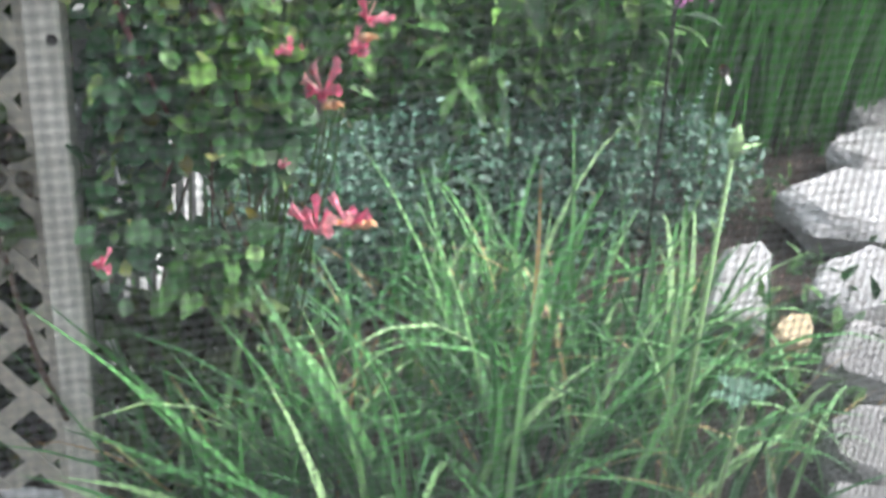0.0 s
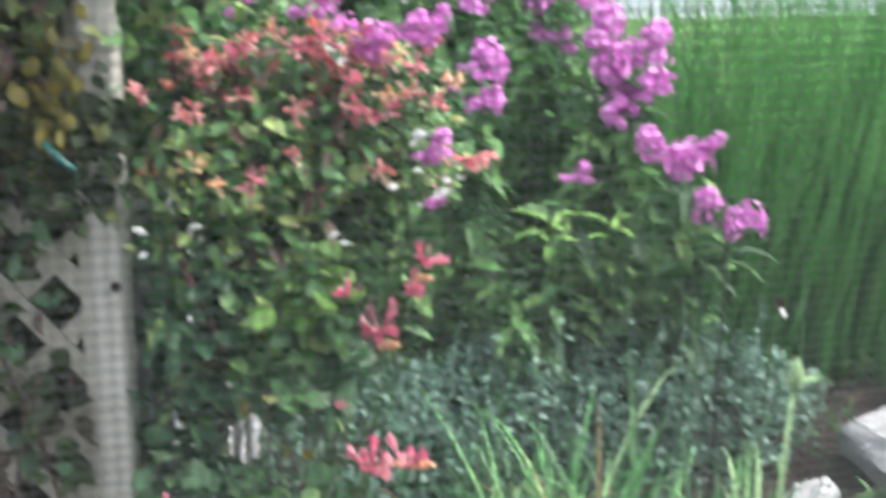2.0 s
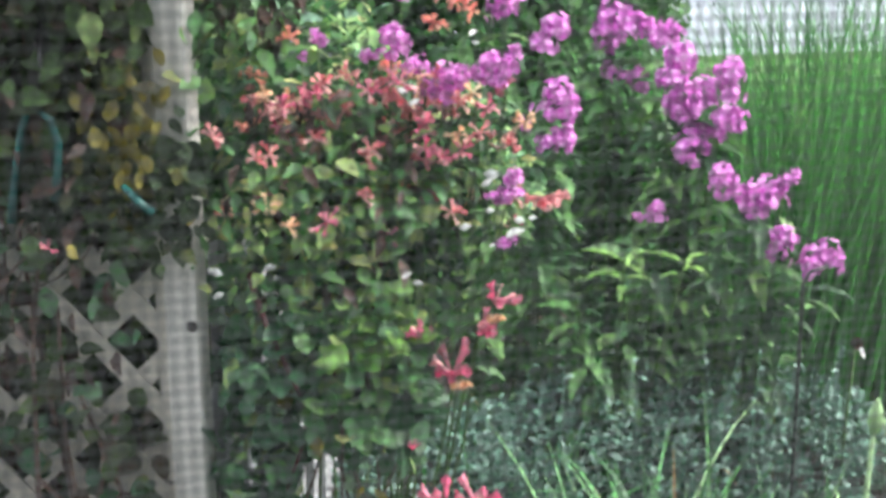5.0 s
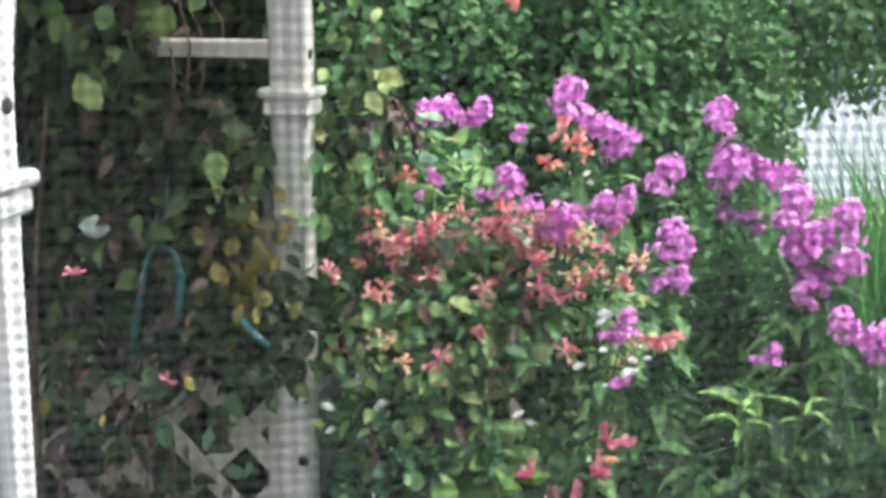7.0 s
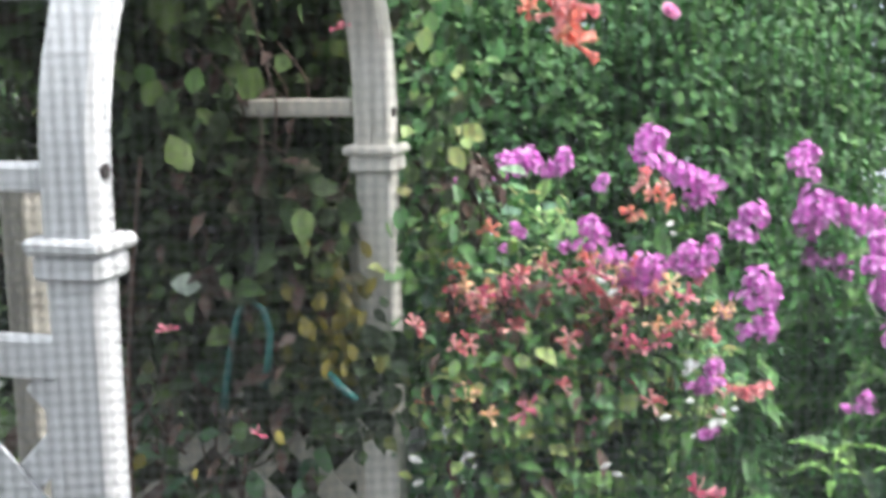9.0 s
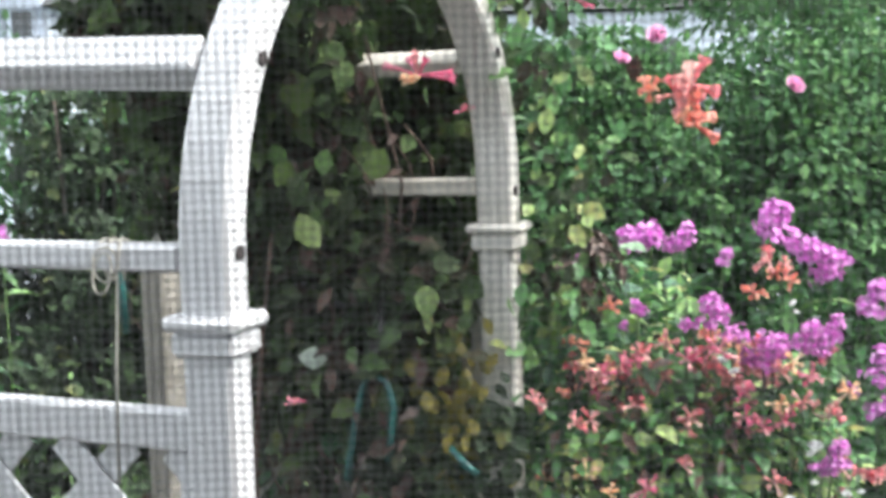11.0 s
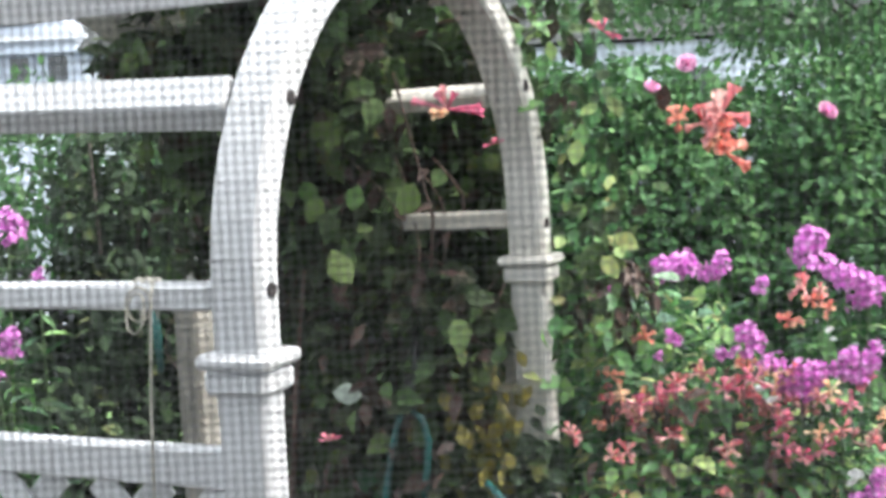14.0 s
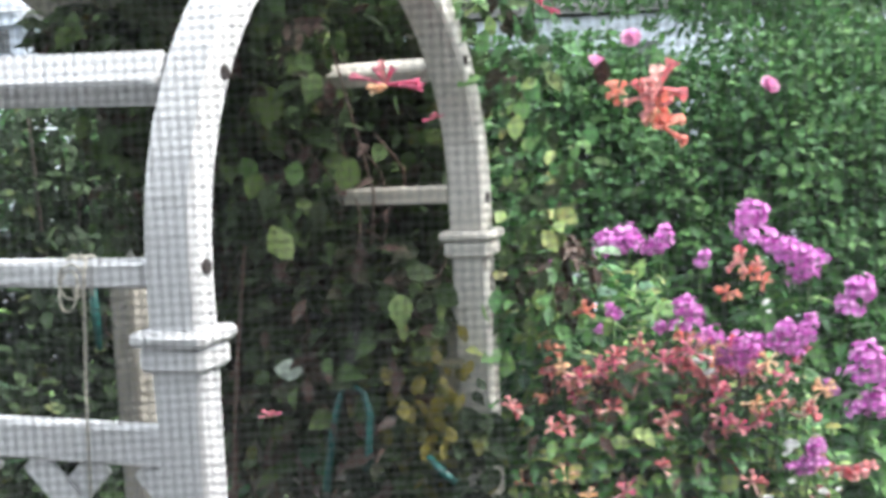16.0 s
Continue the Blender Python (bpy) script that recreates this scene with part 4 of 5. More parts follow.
for me in BLADES:
    me.materials.append(BLADE)
DRY = [blade_mesh("dry_blade", 1.0, 0.016, 0.5 + 0.5 * i, 50 + i) for i in range(3)]
for me in DRY:
    me.materials.append(STRAW)
GREEN = "arching bright green daylily leaves with a few dry ones"
for x, y, c, h, f, lean in ((1.05, 2.32, 110, 0.80, .13, 34), (1.45, 2.45, 80, 0.70, .11, 18), (0.95, 2.78, 34, 0.60, .11, 18), (1.32, 2.82, 90, 0.72, .13, 16), (1.70, 2.62, 42, 0.58, .10, 22),
                            (0.62, 2.45, 26, 0.55, .08, 32), (1.92, 2.85, 14, 0.40, .08, 24), (1.62, 2.22, 44, 0.50, .11, 30), (0.60, 2.85, 22, 0.46, .08, 24), (1.92, 2.40, 16, .40, .08, 28), (1.55, 3.62, 9, .75, .25, 8), (2.05, 3.60, 8, .55, .2, 10), (1.15, 3.12, 34, .60, .12, 16), (0.36, 2.62, 30, .50, .06, 22), (0.30, 2.34, 40, .60, .06, 24), (0.46, 2.30, 60, .74, .08, 24), (0.75, 3.25, 18, .50, .10, 18), (0.95, 3.45, 12, .50, .10, 18)):
    strap_clump((x, y, 0), c, h, f, lean, GREEN)

# broad leaves that arch low out of the nearest clump: foot, way, tilt, length, width, bend
front = bpy.data.objects["daylily_clump"]
for x, y, way, tilt, ln, wide, kind in ((0.66, 2.12, 84, 33, 1.06, 1.6, 0), (0.74, 2.08, 84, 44, 0.86, 1.6, 0), (0.58, 2.12, 74, 30, 0.84, 1.4, 0), (0.98, 2.02, 80, 62, 0.90, 1.6, 2), (1.15, 2.00, 74, 68, 0.85, 1.7, 1), (0.70, 2.10, 60, 50, 0.75, 1.3, 2),
                                        (0.95, 2.25, 70, 46, 0.75, 1.0, 3), (1.10, 2.15, 55, 38, 0.80, 1.0, 4), (1.25, 2.10, 100, 60, 0.80, 1.1, 3), (0.85, 2.15, 110, 55, 0.70, 1.2, 3),
                                        (1.30, 2.05, -60, 52, 0.55, 1.2, 3), (1.42, 2.12, -75, 48, 0.60, 1.1, 4), (0.80, 2.05, 150, 50, 0.55, 1.1, 4)):
    b = mesh_part("blade", BLADES[kind], None, front)
    b.matrix_world = pose(x, y, 0.0, 0, 0, way) @ pose(0, 0, 0, -tilt, 0, 0) @ Matrix.Diagonal((wide, ln, ln, 1))

# a fan of broad dark leaves that leans towards the arbor post
fan = thing("daylily_clump", "broad dark green daylily leaves leaning towards the arbor post", "daylily", "strap-leaved clumps", m=Matrix.Translation((0.66, 2.20, 0)))
for k in range(46):
    b = mesh_part("blade", BLADES[k % 3], None, fan)
    b.matrix_basis = pose(rng.normal(0, .09), rng.normal(0, .08), -0.02, 0, 0, rng.normal(76, 26)) @ pose(0, 0, 0, -rng.uniform(-6, 35), 0, 0) @ Matrix.Diagonal((rng.uniform(1.0, 1.5), rng.uniform(.6, .9), rng.uniform(.60, .92), 1))

# tall reed-like grass beyond
reed = thing("tall_grass_clump", "tall dense clump of upright green grass-like leaves", "ornamental grass", m=Matrix.Translation((3.1, 4.4, 0)))
n = 3600
REEDS = [blade_mesh("reed_leaf", 1.0, 0.013, 0.10 + 0.12 * i, 70 + i, 4) for i in range(5)]
for me in REEDS:
    me.materials.append(REED)
for k in range(280):
    ob = mesh_part("reed_leaf", REEDS[k % 5], None, reed)
    ob.matrix_basis = pose(rng.uniform(-0.95, 1.3), rng.uniform(-0.5, -0.2), -0.02, rng.normal(0, 5), rng.normal(-3, 5), rng.uniform(0, 360)) @ Matrix.Diagonal((1, 1.3, rng.uniform(1.0, 1.62) if k % 7 else rng.uniform(1.6, 2.0), 1))
c = np.c_[rng.uniform(-0.95, 1.5, n), rng.uniform(-0.35, 0.8, n), np.zeros(n) - 0.02]
h = rng.uniform(1.0, 1.72, n) * np.where(c[:, 0] < -0.4, 0.9, 1.0)
lean = rng.normal(0, 0.19, (n, 2)) + np.c_[c[:, 0] * 0.05 - 0.06, np.zeros(n)]
az = rng.uniform(0, np.pi, n)
wide = rng.uniform(0.003, 0.0105, n)
seg = 4
vv = np.zeros((n, (seg + 1) * 2, 3))
for i in range(seg + 1):
    t = i / seg
    mid = c + np.c_[lean * t ** 1.6 * h[:, None], h * t]
    w = wide * (1 - t ** 2) + 0.0005
    off = np.c_[np.cos(az), np.sin(az), 0 * az] * w[:, None]
    vv[:, 2 * i], vv[:, 2 * i + 1] = mid - off, mid + off
quads = np.array([(2 * i, 2 * i + 1, 2 * i + 3, 2 * i + 2) for i in range(seg)]).ravel()
me = arrays_mesh("reed_leaves", [(vv.reshape(-1, 3), (quads[None] + (np.arange(n) * (seg + 1) * 2)[:, None]).ravel(), np.full(n * seg, 4))])
tagged(mesh_part("reed_leaves", me, REED, reed), kind="stuff")

# grey-green catmint mound
mint = thing("catmint_mound", "low grey-green catmint mound at the foot of the phlox", "catmint", m=Matrix.Identity(4))
for c, r, n in (((1.70, 3.62, 0.16), (0.42, 0.34, 0.30), 3800), ((2.20, 3.70, 0.12), (0.36, 0.35, 0.24), 2400), ((1.25, 3.50, 0.18), (0.40, 0.28, 0.34), 3200), ((0.85, 3.40, 0.16), (0.36, 0.28, 0.30), 2200)):
    P, O = blob(n, c, r, 0.5)
    k = P[:, 2] > 0
    leaves("mint_leaves", OVATE, P[k], O[k] + np.array((0, 0, .4)), 0.040, 0.55, droop=0.0, parent=mint, material=MINT)

# loose sprigs that rise out of the mound
P = []
for k in range(34):
    x, y = rng.uniform(0.85, 2.25), rng.uniform(3.25, 3.50)
    top = rng.uniform(0.48, 0.70)
    dx = rng.normal(0, 0.07)
    mesh_part("sprig_stem", tube_mesh("sprig_stem", [(x, y, 0.0), (x + dx * .4, y - .02, top * .6), (x + dx, y - .05, top)], [.003, .0025, .0015], 4), MINT, mint)
    for f in np.linspace(0.45, 1.0, 11):
        P.append((x + dx * f, y - .05 * f, top * f))
leaves("sprig_leaves", OVATE, np.array(P), np.tile([0, -.3, .6], (len(P), 1)), 0.030, 0.5, droop=-0.1, parent=mint, material=MINT)

# ---------------------------------------------------------------- rocks
def rock(name, x, y, sx, sy, sz, seed, mat, label, rz=0.0, z=0.0, tip=(0, 0), point=0.0, corners=7):
    """A broken slab: an angular outline, steep sides, a nearly flat top; point draws one end together."""
    r = np.random.default_rng(seed)
    bm = bmesh.new()
    k = corners
    for i in range(k):
        a = 2 * math.pi * (i + r.uniform(-.28, .28)) / k
        d = r.uniform(.82, 1.08) / max(abs(math.cos(a)), abs(math.sin(a))) ** 0.7
        cx, cy = math.cos(a) * d, math.sin(a) * d
        cy *= 1 - point * max(0.0, cx)
        for h, f in ((-1, r.uniform(.75, .95)), (r.uniform(-.1, .4), 1.0), (r.uniform(.72, 1.0), r.uniform(.78, .93))):
            bm.verts.new((cx * f, cy * f, h))
    bmesh.ops.convex_hull(bm, input=bm.verts[:])
    bmesh.ops.delete(bm, geom=[v for v in bm.verts if not v.link_faces], context='VERTS')
    bmesh.ops.triangulate(bm, faces=bm.faces[:])
    bmesh.ops.subdivide_edges(bm, edges=bm.edges[:], cuts=4, use_grid_fill=True, smooth=0.0)
    o = Vector((seed * 1.7, seed * 0.9, 0))
    for v in bm.verts:
        q = Vector((v.co.x * sx, v.co.y * sy, v.co.z * sz))
        n = q.normalized()
        v.co = q + n * (0.012 * noise.noise(q * 9 + o) + 0.007 * noise.noise(q * 24 + o) + 0.004 * noise.noise(q * 60 + o))
    bmesh.ops.recalc_face_normals(bm, faces=bm.faces[:])
    ob = part(name, bm, mat)
    ob.matrix_world = pose(x, y, z, tip[0], tip[1], rz)
    return tagged(ob, label, "stone", "edging stones")


GREY = "pale grey rough limestone edging stone lying on the soil"
SLAB = "broad pale grey limestone slab edging the bed"
ROUGH = "grey-brown rough edging stone lying on the soil"
rock("edging_stone", 2.11, 2.95, 0.25, 0.135, 0.075, 3, STONE, "pale pointed limestone piece leaning among the leaves", 52, 0.10, (20, -10), 0.75, 5)
rock("edging_stone", 2.79, 3.33, 0.36, 0.19, 0.075, 5, STONE, SLAB, 28, 0.085, (6, 2), 0.0, 6)
rock("edging_stone", 3.16, 3.72, 0.22, 0.12, 0.07, 9, STONE, GREY, 22, 0.08)
rock("edging_stone", 3.46, 4.04, 0.28, 0.15, 0.085, 12, BROWN_STONE, ROUGH, 35, 0.07)
rock("edging_stone", 3.86, 4.50, 0.26, 0.16, 0.10, 13, BROWN_STONE, ROUGH, 10, 0.07)
rock("edging_stone", 2.56, 2.88, 0.25, 0.15, 0.07, 15, STONE, SLAB, 20, 0.06, (4, 0))
rock("edging_stone", 2.10, 2.655, 0.105, 0.055, 0.06, 18, TAN_STONE, "small tan sandstone piece among the leaves", 35, 0.09, (14, 0), 0.2)
rock("edging_stone", 2.29, 2.47, 0.20, 0.19, 0.085, 22, BROWN_STONE, ROUGH, 25, 0.07)
rock("edging_stone", 2.05, 2.13, 0.19, 0.15, 0.085, 25, BROWN_STONE, ROUGH, -20, 0.07)
rock("edging_stone", 1.83, 1.88, 0.17, 0.14, 0.09, 28, BROWN_STONE, ROUGH, 40, 0.07)

# ---------------------------------------------------------------- shrubs and trees
def shrub(name, label, blobs, mat, leaf, category="shrub", shape=OVATE, ratio=0.6, gaps=4.0):
    cx = np.mean([b[0][0] for b in blobs])
    cy = np.mean([b[0][1] for b in blobs])
    ob = thing(name, label, category, m=Matrix.Translation((cx, cy, 0)))
    o = np.array((cx, cy, 0))
    st = []
    for c, r, n in blobs:
        for k in range(4):
            q = np.array(c) + rng.normal(0, .35, 3) * np.array(r)
            foot = o + np.array((c[0] - cx, c[1] - cy, 0)) * 0.6
            st.append(([tuple(foot - o + (q - foot) * j / 5 + np.array((0.04 * math.sin(j + k), 0.04 * math.cos(j), 0))) for j in range(6)], np.linspace(0.018, 0.005, 6)))
        P, O = blob(n, c, r, 0.45)
        kk = (P[:, 2] > 0.02) & (np.array([noise.noise(q * gaps) for q in map(Vector, P)]) > -0.16 - 0.3 * rng.random(len(P)))
        leaves("crown", shape, P[kk] - o, O[kk], leaf, ratio, parent=ob, material=mat)
    for pts, radii in st:
        mesh_part("branch", tube_mesh("branch", pts, radii, 5), DARK_BARK, ob)
    return ob


shrub("rose_bush", "large dense green rose bush with a few pink blooms", [((0.9, 6.4, 1.3), (1.0, .7, 1.25), 22000), ((1.95, 6.3, 1.25), (.85, .7, 1.25), 20000), ((-0.1, 6.6, 1.25), (.9, .7, 1.2), 13000), ((1.4, 6.5, 1.95), (1.2, .5, .58), 9000), ((0.3, 6.6, 2.0), (1.0, .5, .55), 8000), ((2.5, 6.4, 0.95), (.45, .6, .95), 8000)], HEDGE_LEAF, 0.066)
bush = bpy.data.objects["rose_bush"]


def rose_mesh(name):
    pos, along, up = [], [], []
    for ring, (cnt, tilt) in enumerate(((5, .2), (6, .6), (7, 1.1))):
        for k in range(cnt):
            a = 2 * math.pi * (k + ring * .4) / cnt
            pos.append((0, 0, -.2)), along.append((math.cos(a) * tilt, math.sin(a) * tilt, 1.0)), up.append((-math.cos(a), -math.sin(a), .3))
    m = len(pos)
    return arrays_mesh(name, [leaf_arrays(PETAL, np.array(pos, float), np.array(along), np.array(up), np.full(m, 1.0), np.full(m, .9))])


rose_me = rose_mesh("bloom")
for x, y, z, r in ROSES:
    b = mesh_part("bloom", rose_me, ROSE, bush, "pink double rose bloom")
    b.matrix_basis = bush.matrix_world.inverted() @ pose(x, y - 0.3, z, rng.uniform(20, 70), rng.uniform(-30, 30), 0) @ Matrix.Diagonal((r, r, r, 1))

shrub("back_shrub", "leafy shrub behind the arbor, its green darkened for shade", [((-1.4, 4.6, 0.92), (.75, .5, 1.0), 16000), ((-0.5, 4.7, 1.05), (.7, .6, 1.1), 6000), ((-2.3, 4.9, 0.9), (.8, .6, 1.0), 6000), ((-1.22, 4.75, 1.70), (.27, .35, .50), 1000), ((-0.6, 4.8, 1.9), (.4, .35, .5), 2200), ((-1.25, 4.75, 2.05), (.26, .35, .40), 750), ((-0.98, 4.95, 2.40), (.28, .30, .20), 900)], SHADED_GREEN, 0.07)


def tree(name, base, height, crowns, label, leaf=0.08, mat=TREE_LEAF, girth=0.12):
    ob = thing(name, label, "tree", m=Matrix.Translation(base))
    b = np.array(base)
    st = [([(0, 0, -0.05), (0.02, 0.02, height * .3), (-0.03, 0.0, height * .6), (0.0, 0.03, height)], [girth, girth * .8, girth * .55, girth * .25])]
    for c, r, n in crowns:
        q = np.array(c) - b
        root = np.array((0, 0, min(height * .9, max(0.4, q[2] * .6))))
        st.append(([tuple(root + (q - root) * j / 5 + np.array((0, 0, .15 * math.sin(j * .6)))) for j in range(6)], np.linspace(girth * .4, girth * .08, 6)))
        for k in range(5):
            q2 = q + rng.normal(0, .5, 3) * np.array(r)
            st.append(([tuple(q * .7 + root * .3 + (q2 - q * .7 - root * .3) * j / 3) for j in range(4)], np.linspace(girth * .15, girth * .04, 4)))
    mesh_part("trunk", join_tubes("trunk", st, 7), DARK_BARK, ob, "dark bark trunk and limbs")
    for c, r, n in crowns:
        P, O = blob(n, np.array(c) - b, r, 0.3)
        leaves("crown", OVATE, P, O, leaf, 0.5, parent=ob, material=mat)
    return ob


tree("garden_tree", (3.6, 8.6, 0), 3.2, [((2.75, 7.9, 1.85), (.75, .8, 1.0), 7000), ((3.7, 7.8, 2.12), (.95, .8, .80), 7500), ((4.7, 7.9, 2.45), (1.0, .8, .85), 6000), ((2.4, 8.4, 3.05), (1.1, .8, .55), 3600), ((3.7, 8.2, 3.4), (1.3, .8, .8), 3200), ((1.3, 8.8, 3.35), (1.0, .8, .5), 2300), ((5.8, 8.2, 3.3), (1.0, .8, .8), 2000)], "leafy green tree beyond the rose bush")
tree("garden_tree", (-1.04, 5.45, 0), 3.0, [((-1.08, 6.2, 2.85), (.42, .5, .46), 1900), ((-0.7, 6.6, 3.1), (.7, .6, .55), 1700), ((-1.5, 6.0, 2.05), (.42, .4, .5), 900), ((-2.0, 6.1, 2.1), (.35, .3, .5), 700), ((-0.6, 6.2, 2.2), (.5, .4, .5), 900)], "slender leafy tree behind the arbor", girth=0.10)

# ---------------------------------------------------------------- houses across the street
def house(x, y, w, d, h, roof_h, wins, label, rz=0):
    ob = thing("house", label, "house", m=pose(x, y, 0, 0, 0, rz))
    k = int(h / 0.2)
    bm = bmesh.new()
    for i in range(k):
        z0 = i * 0.2
        for sy in (-1,):
            q = [bm.verts.new(p) for p in ((-w / 2, sy * d / 2 - .02, z0), (w / 2, sy * d / 2 - .02, z0), (w / 2, sy * d / 2, z0 + .2), (-w / 2, sy * d / 2, z0 + .2))]
            bm.faces.new(q)
            q2 = [bm.verts.new(p) for p in ((-w / 2, sy * d / 2 - .02, z0), (w / 2, sy * d / 2 - .02, z0), (w / 2, sy * d / 2, z0), (-w / 2, sy * d / 2, z0))]
            bm.faces.new(q2)
    add_box(bm, w, d - 0.02, k * 0.2, Matrix.Translation((0, 0.01, k * 0.1)))
    part("wall", bm, SIDING, ob, "white lapped siding wall")
    bm = bmesh.new()
    vs = [bm.verts.new(p) for p in ((-w / 2 - .4, -d / 2 - .4, h), (w / 2 + .4, -d / 2 - .4, h), (w / 2 + .4, 0, h + roof_h), (-w / 2 - .4, 0, h + roof_h),
                                    (-w / 2 - .4, d / 2 + .4, h), (w / 2 + .4, d / 2 + .4, h))]
    for f in ((0, 1, 2, 3), (3, 2, 5, 4), (0, 3, 4), (1, 5, 2), (0, 4, 5, 1)):
        bm.faces.new([vs[i] for i in f])
    part("roof", bm, ROOF, ob, "grey shingled roof")
    for wx, wz, ww, wh in wins:
        win = part("window", box_bm(ww + .24, 0.10, wh + .24, Matrix.Translation((wx, -d / 2 - 0.05, wz)), 0.01), SIDING, ob)
        part("pane", box_bm(ww, 0.03, wh, Matrix.Translation((wx, -d / 2 - 0.11, wz))), GLASS, win)
    return ob


home = house(-12.6, 34, 7.7, 8, 5.0, 2.0, [(3.35, 4.62, .45, .55), (2.45, 4.62, .45, .55), (0.6, 1.6, .9, 1.2), (-1.5, 1.6, .9, 1.2)], "white sided house with a front gable across the street")
bm = bmesh.new()
front_y, back_y = -4.46, -1.2
outline = [(1.0, 4.95), (3.9, 4.95), (3.9, 5.35), (2.75, 6.75), (2.2, 6.75), (1.0, 5.35)]
ring = [[bm.verts.new((x, y, z)) for x, z in outline] for y in (front_y, back_y)]
bm.faces.new(ring[0]), bm.faces.new(ring[1][::-1])
for i in range(6):
    bm.faces.new((ring[0][i], ring[1][i], ring[1][(i + 1) % 6], ring[0][(i + 1) % 6]))
bmesh.ops.recalc_face_normals(bm, faces=bm.faces[:])
part("gable", bm, SIDING, home, "white gable over the eave")
part("trim", box_bm(3.4, 0.20, 0.12, Matrix.Translation((2.5, front_y - 0.06, 5.30)), 0.01), VINYL, home, "white trim board")
dormer = part("window", box_bm(0.95, 0.10, 0.72, Matrix.Translation((2.55, front_y - 0.06, 5.98)), 0.01), SIDING, home)
part("pane", box_bm(0.68, 0.03, 0.46, Matrix.Translation((2.55, front_y - 0.12, 5.98))), GLASS, dormer)
house(6.0, 38, 26, 10, 4.87, 4.2, [(-4, 3.6, 1.0, 1.0), (0, 3.6, 1.0, 1.0), (4, 3.6, 1.0, 1.0)], "long white sided house behind the trees across the street")

# ---------------------------------------------------------------- small things
stake = thing("plant_stake", "thin black metal plant stake standing in the bed", "stake", m=Matrix.Identity(4))
mesh_part("rod", tube_mesh("rod", [(1.54, 2.58, 0.0), (1.52, 2.575, 0.62), (1.485, 2.56, 1.15), (1.50, 2.56, 1.18), (1.545, 2.56, 1.19)], 0.0048, 8), BLACK_METAL, stake)

twine = thing("twine", "pale jute twine tied to the arbor rung and hanging down", "twine", m=Matrix.Translation((0.024, 0, 0)))
mesh_part("hanging_cord", tube_mesh("cord", [(-0.418, 1.675, 1.964), (-0.421, 1.668, 1.94), (-0.424, 1.667, 1.88), (-0.429, 1.668, 1.80), (-0.434, 1.67, 1.66)], 0.0021, 6), TWINE, twine)
for k in range(3):
    c = np.array((-0.425 - 0.012 * k, 1.717 + 0.005 * k, 1.938))
    ring = [tuple(c + np.array((0.004 * math.sin(a * 2), 0.025 * math.cos(a), 0.026 * math.sin(a)))) for a in np.linspace(0, 2 * math.pi, 13)]
    mesh_part("knot_turn", tube_mesh("knot_turn", ring, 0.0024, 6), TWINE, twine)
for k, (cx, cz, rx, rz) in enumerate(((-.436, 1.936, .016, .022), (-.440, 1.925, .012, .026))):
    loop = [(cx + rx * math.cos(a), 1.668 - 0.003 * k, cz + rz * math.sin(a + 0.3 * k)) for a in np.linspace(0, 2 * math.pi, 15)]
    mesh_part("twine_loop", tube_mesh("twine_loop", loop, 0.0018, 6), TWINE, twine)

# garden shears hung on the lattice, handles down
shears = thing("garden_shears", "garden shears with teal plastic handles hung on the lattice", "shears", m=ARBOR_M)
SH = SPAN - 0.15
for row in (((.212, 1.630), (.226, 1.600), (.240, 1.545), (.256, 1.470), (.262, 1.425)), ((.196, 1.632), (.172, 1.618), (.160, 1.575), (.166, 1.520), (.174, 1.470))):
    mesh_part("handle", tube_mesh("handle", [(SH, p, z) for p, z in row], [.0055, .0065, .0075, .0075, .0085], 8), TEAL, shears, "teal plastic handle")
mesh_part("pivot", tube_mesh("pivot", [(SH - .004, .204, 1.636), (SH + .012, .204, 1.636)], .010, 10), TEAL, shears, "teal pivot")
for p in (.196, .212):
    mesh_part("blade", tube_mesh("blade", [(SH + .004, .204, 1.636), (SH + .03, p, 1.70), (SH + .06, .205, 1.79)], [.008, .009, .002], 6), BLACK_METAL, shears)
trowel = thing("hand_tool", "teal plastic tool handle stuck through the lattice", "garden tool", m=ARBOR_M)
mesh_part("handle", tube_mesh("handle", [(SH, .045, 1.505), (SH - .01, .012, 1.478), (SH - .01, -.012, 1.462)], [.006, .008, .007], 8), TEAL, trowel)
tie = thing("plant_tie", "teal plastic plant tie hanging behind the arbor rung", "plant tie", m=Matrix.Identity(4))
mesh_part("strap", tube_mesh("strap", [(-0.553, 2.32, 1.87), (-0.55, 2.315, 1.82), (-0.549, 2.32, 1.745)], [.007, .008, .006], 6), TEAL, tie)

# iris stalk with a bud, a spent bloom, white blossoms and a pale leaf
iris = thing("iris_stalk", "single green iris stalk with a pale bud in the bed", "iris", m=Matrix.Identity(4))
mesh_part("stalk", tube_mesh("stalk", [(1.43, 2.16, 0), (1.46, 2.20, 0.45), (1.50, 2.26, 0.93)], [.009, .0075, .005], 7), PALE_STEM, iris, "pale green stalk")
mesh_part("bud", tube_mesh("bud", [(1.50, 2.26, 0.92), (1.503, 2.262, 0.945), (1.505, 2.264, 0.97), (1.506, 2.266, 1.0)], [.007, .017, .015, .002], 8), PALE_STEM, iris, "pale grey-green bud")
b = mesh_part("side_leaf", leaf_one, PALE_STEM, iris)
b.matrix_basis = pose(1.505, 2.265, 0.935, 5, 0, -80) @ Matrix.Diagonal((.03, .085, .05, 1))
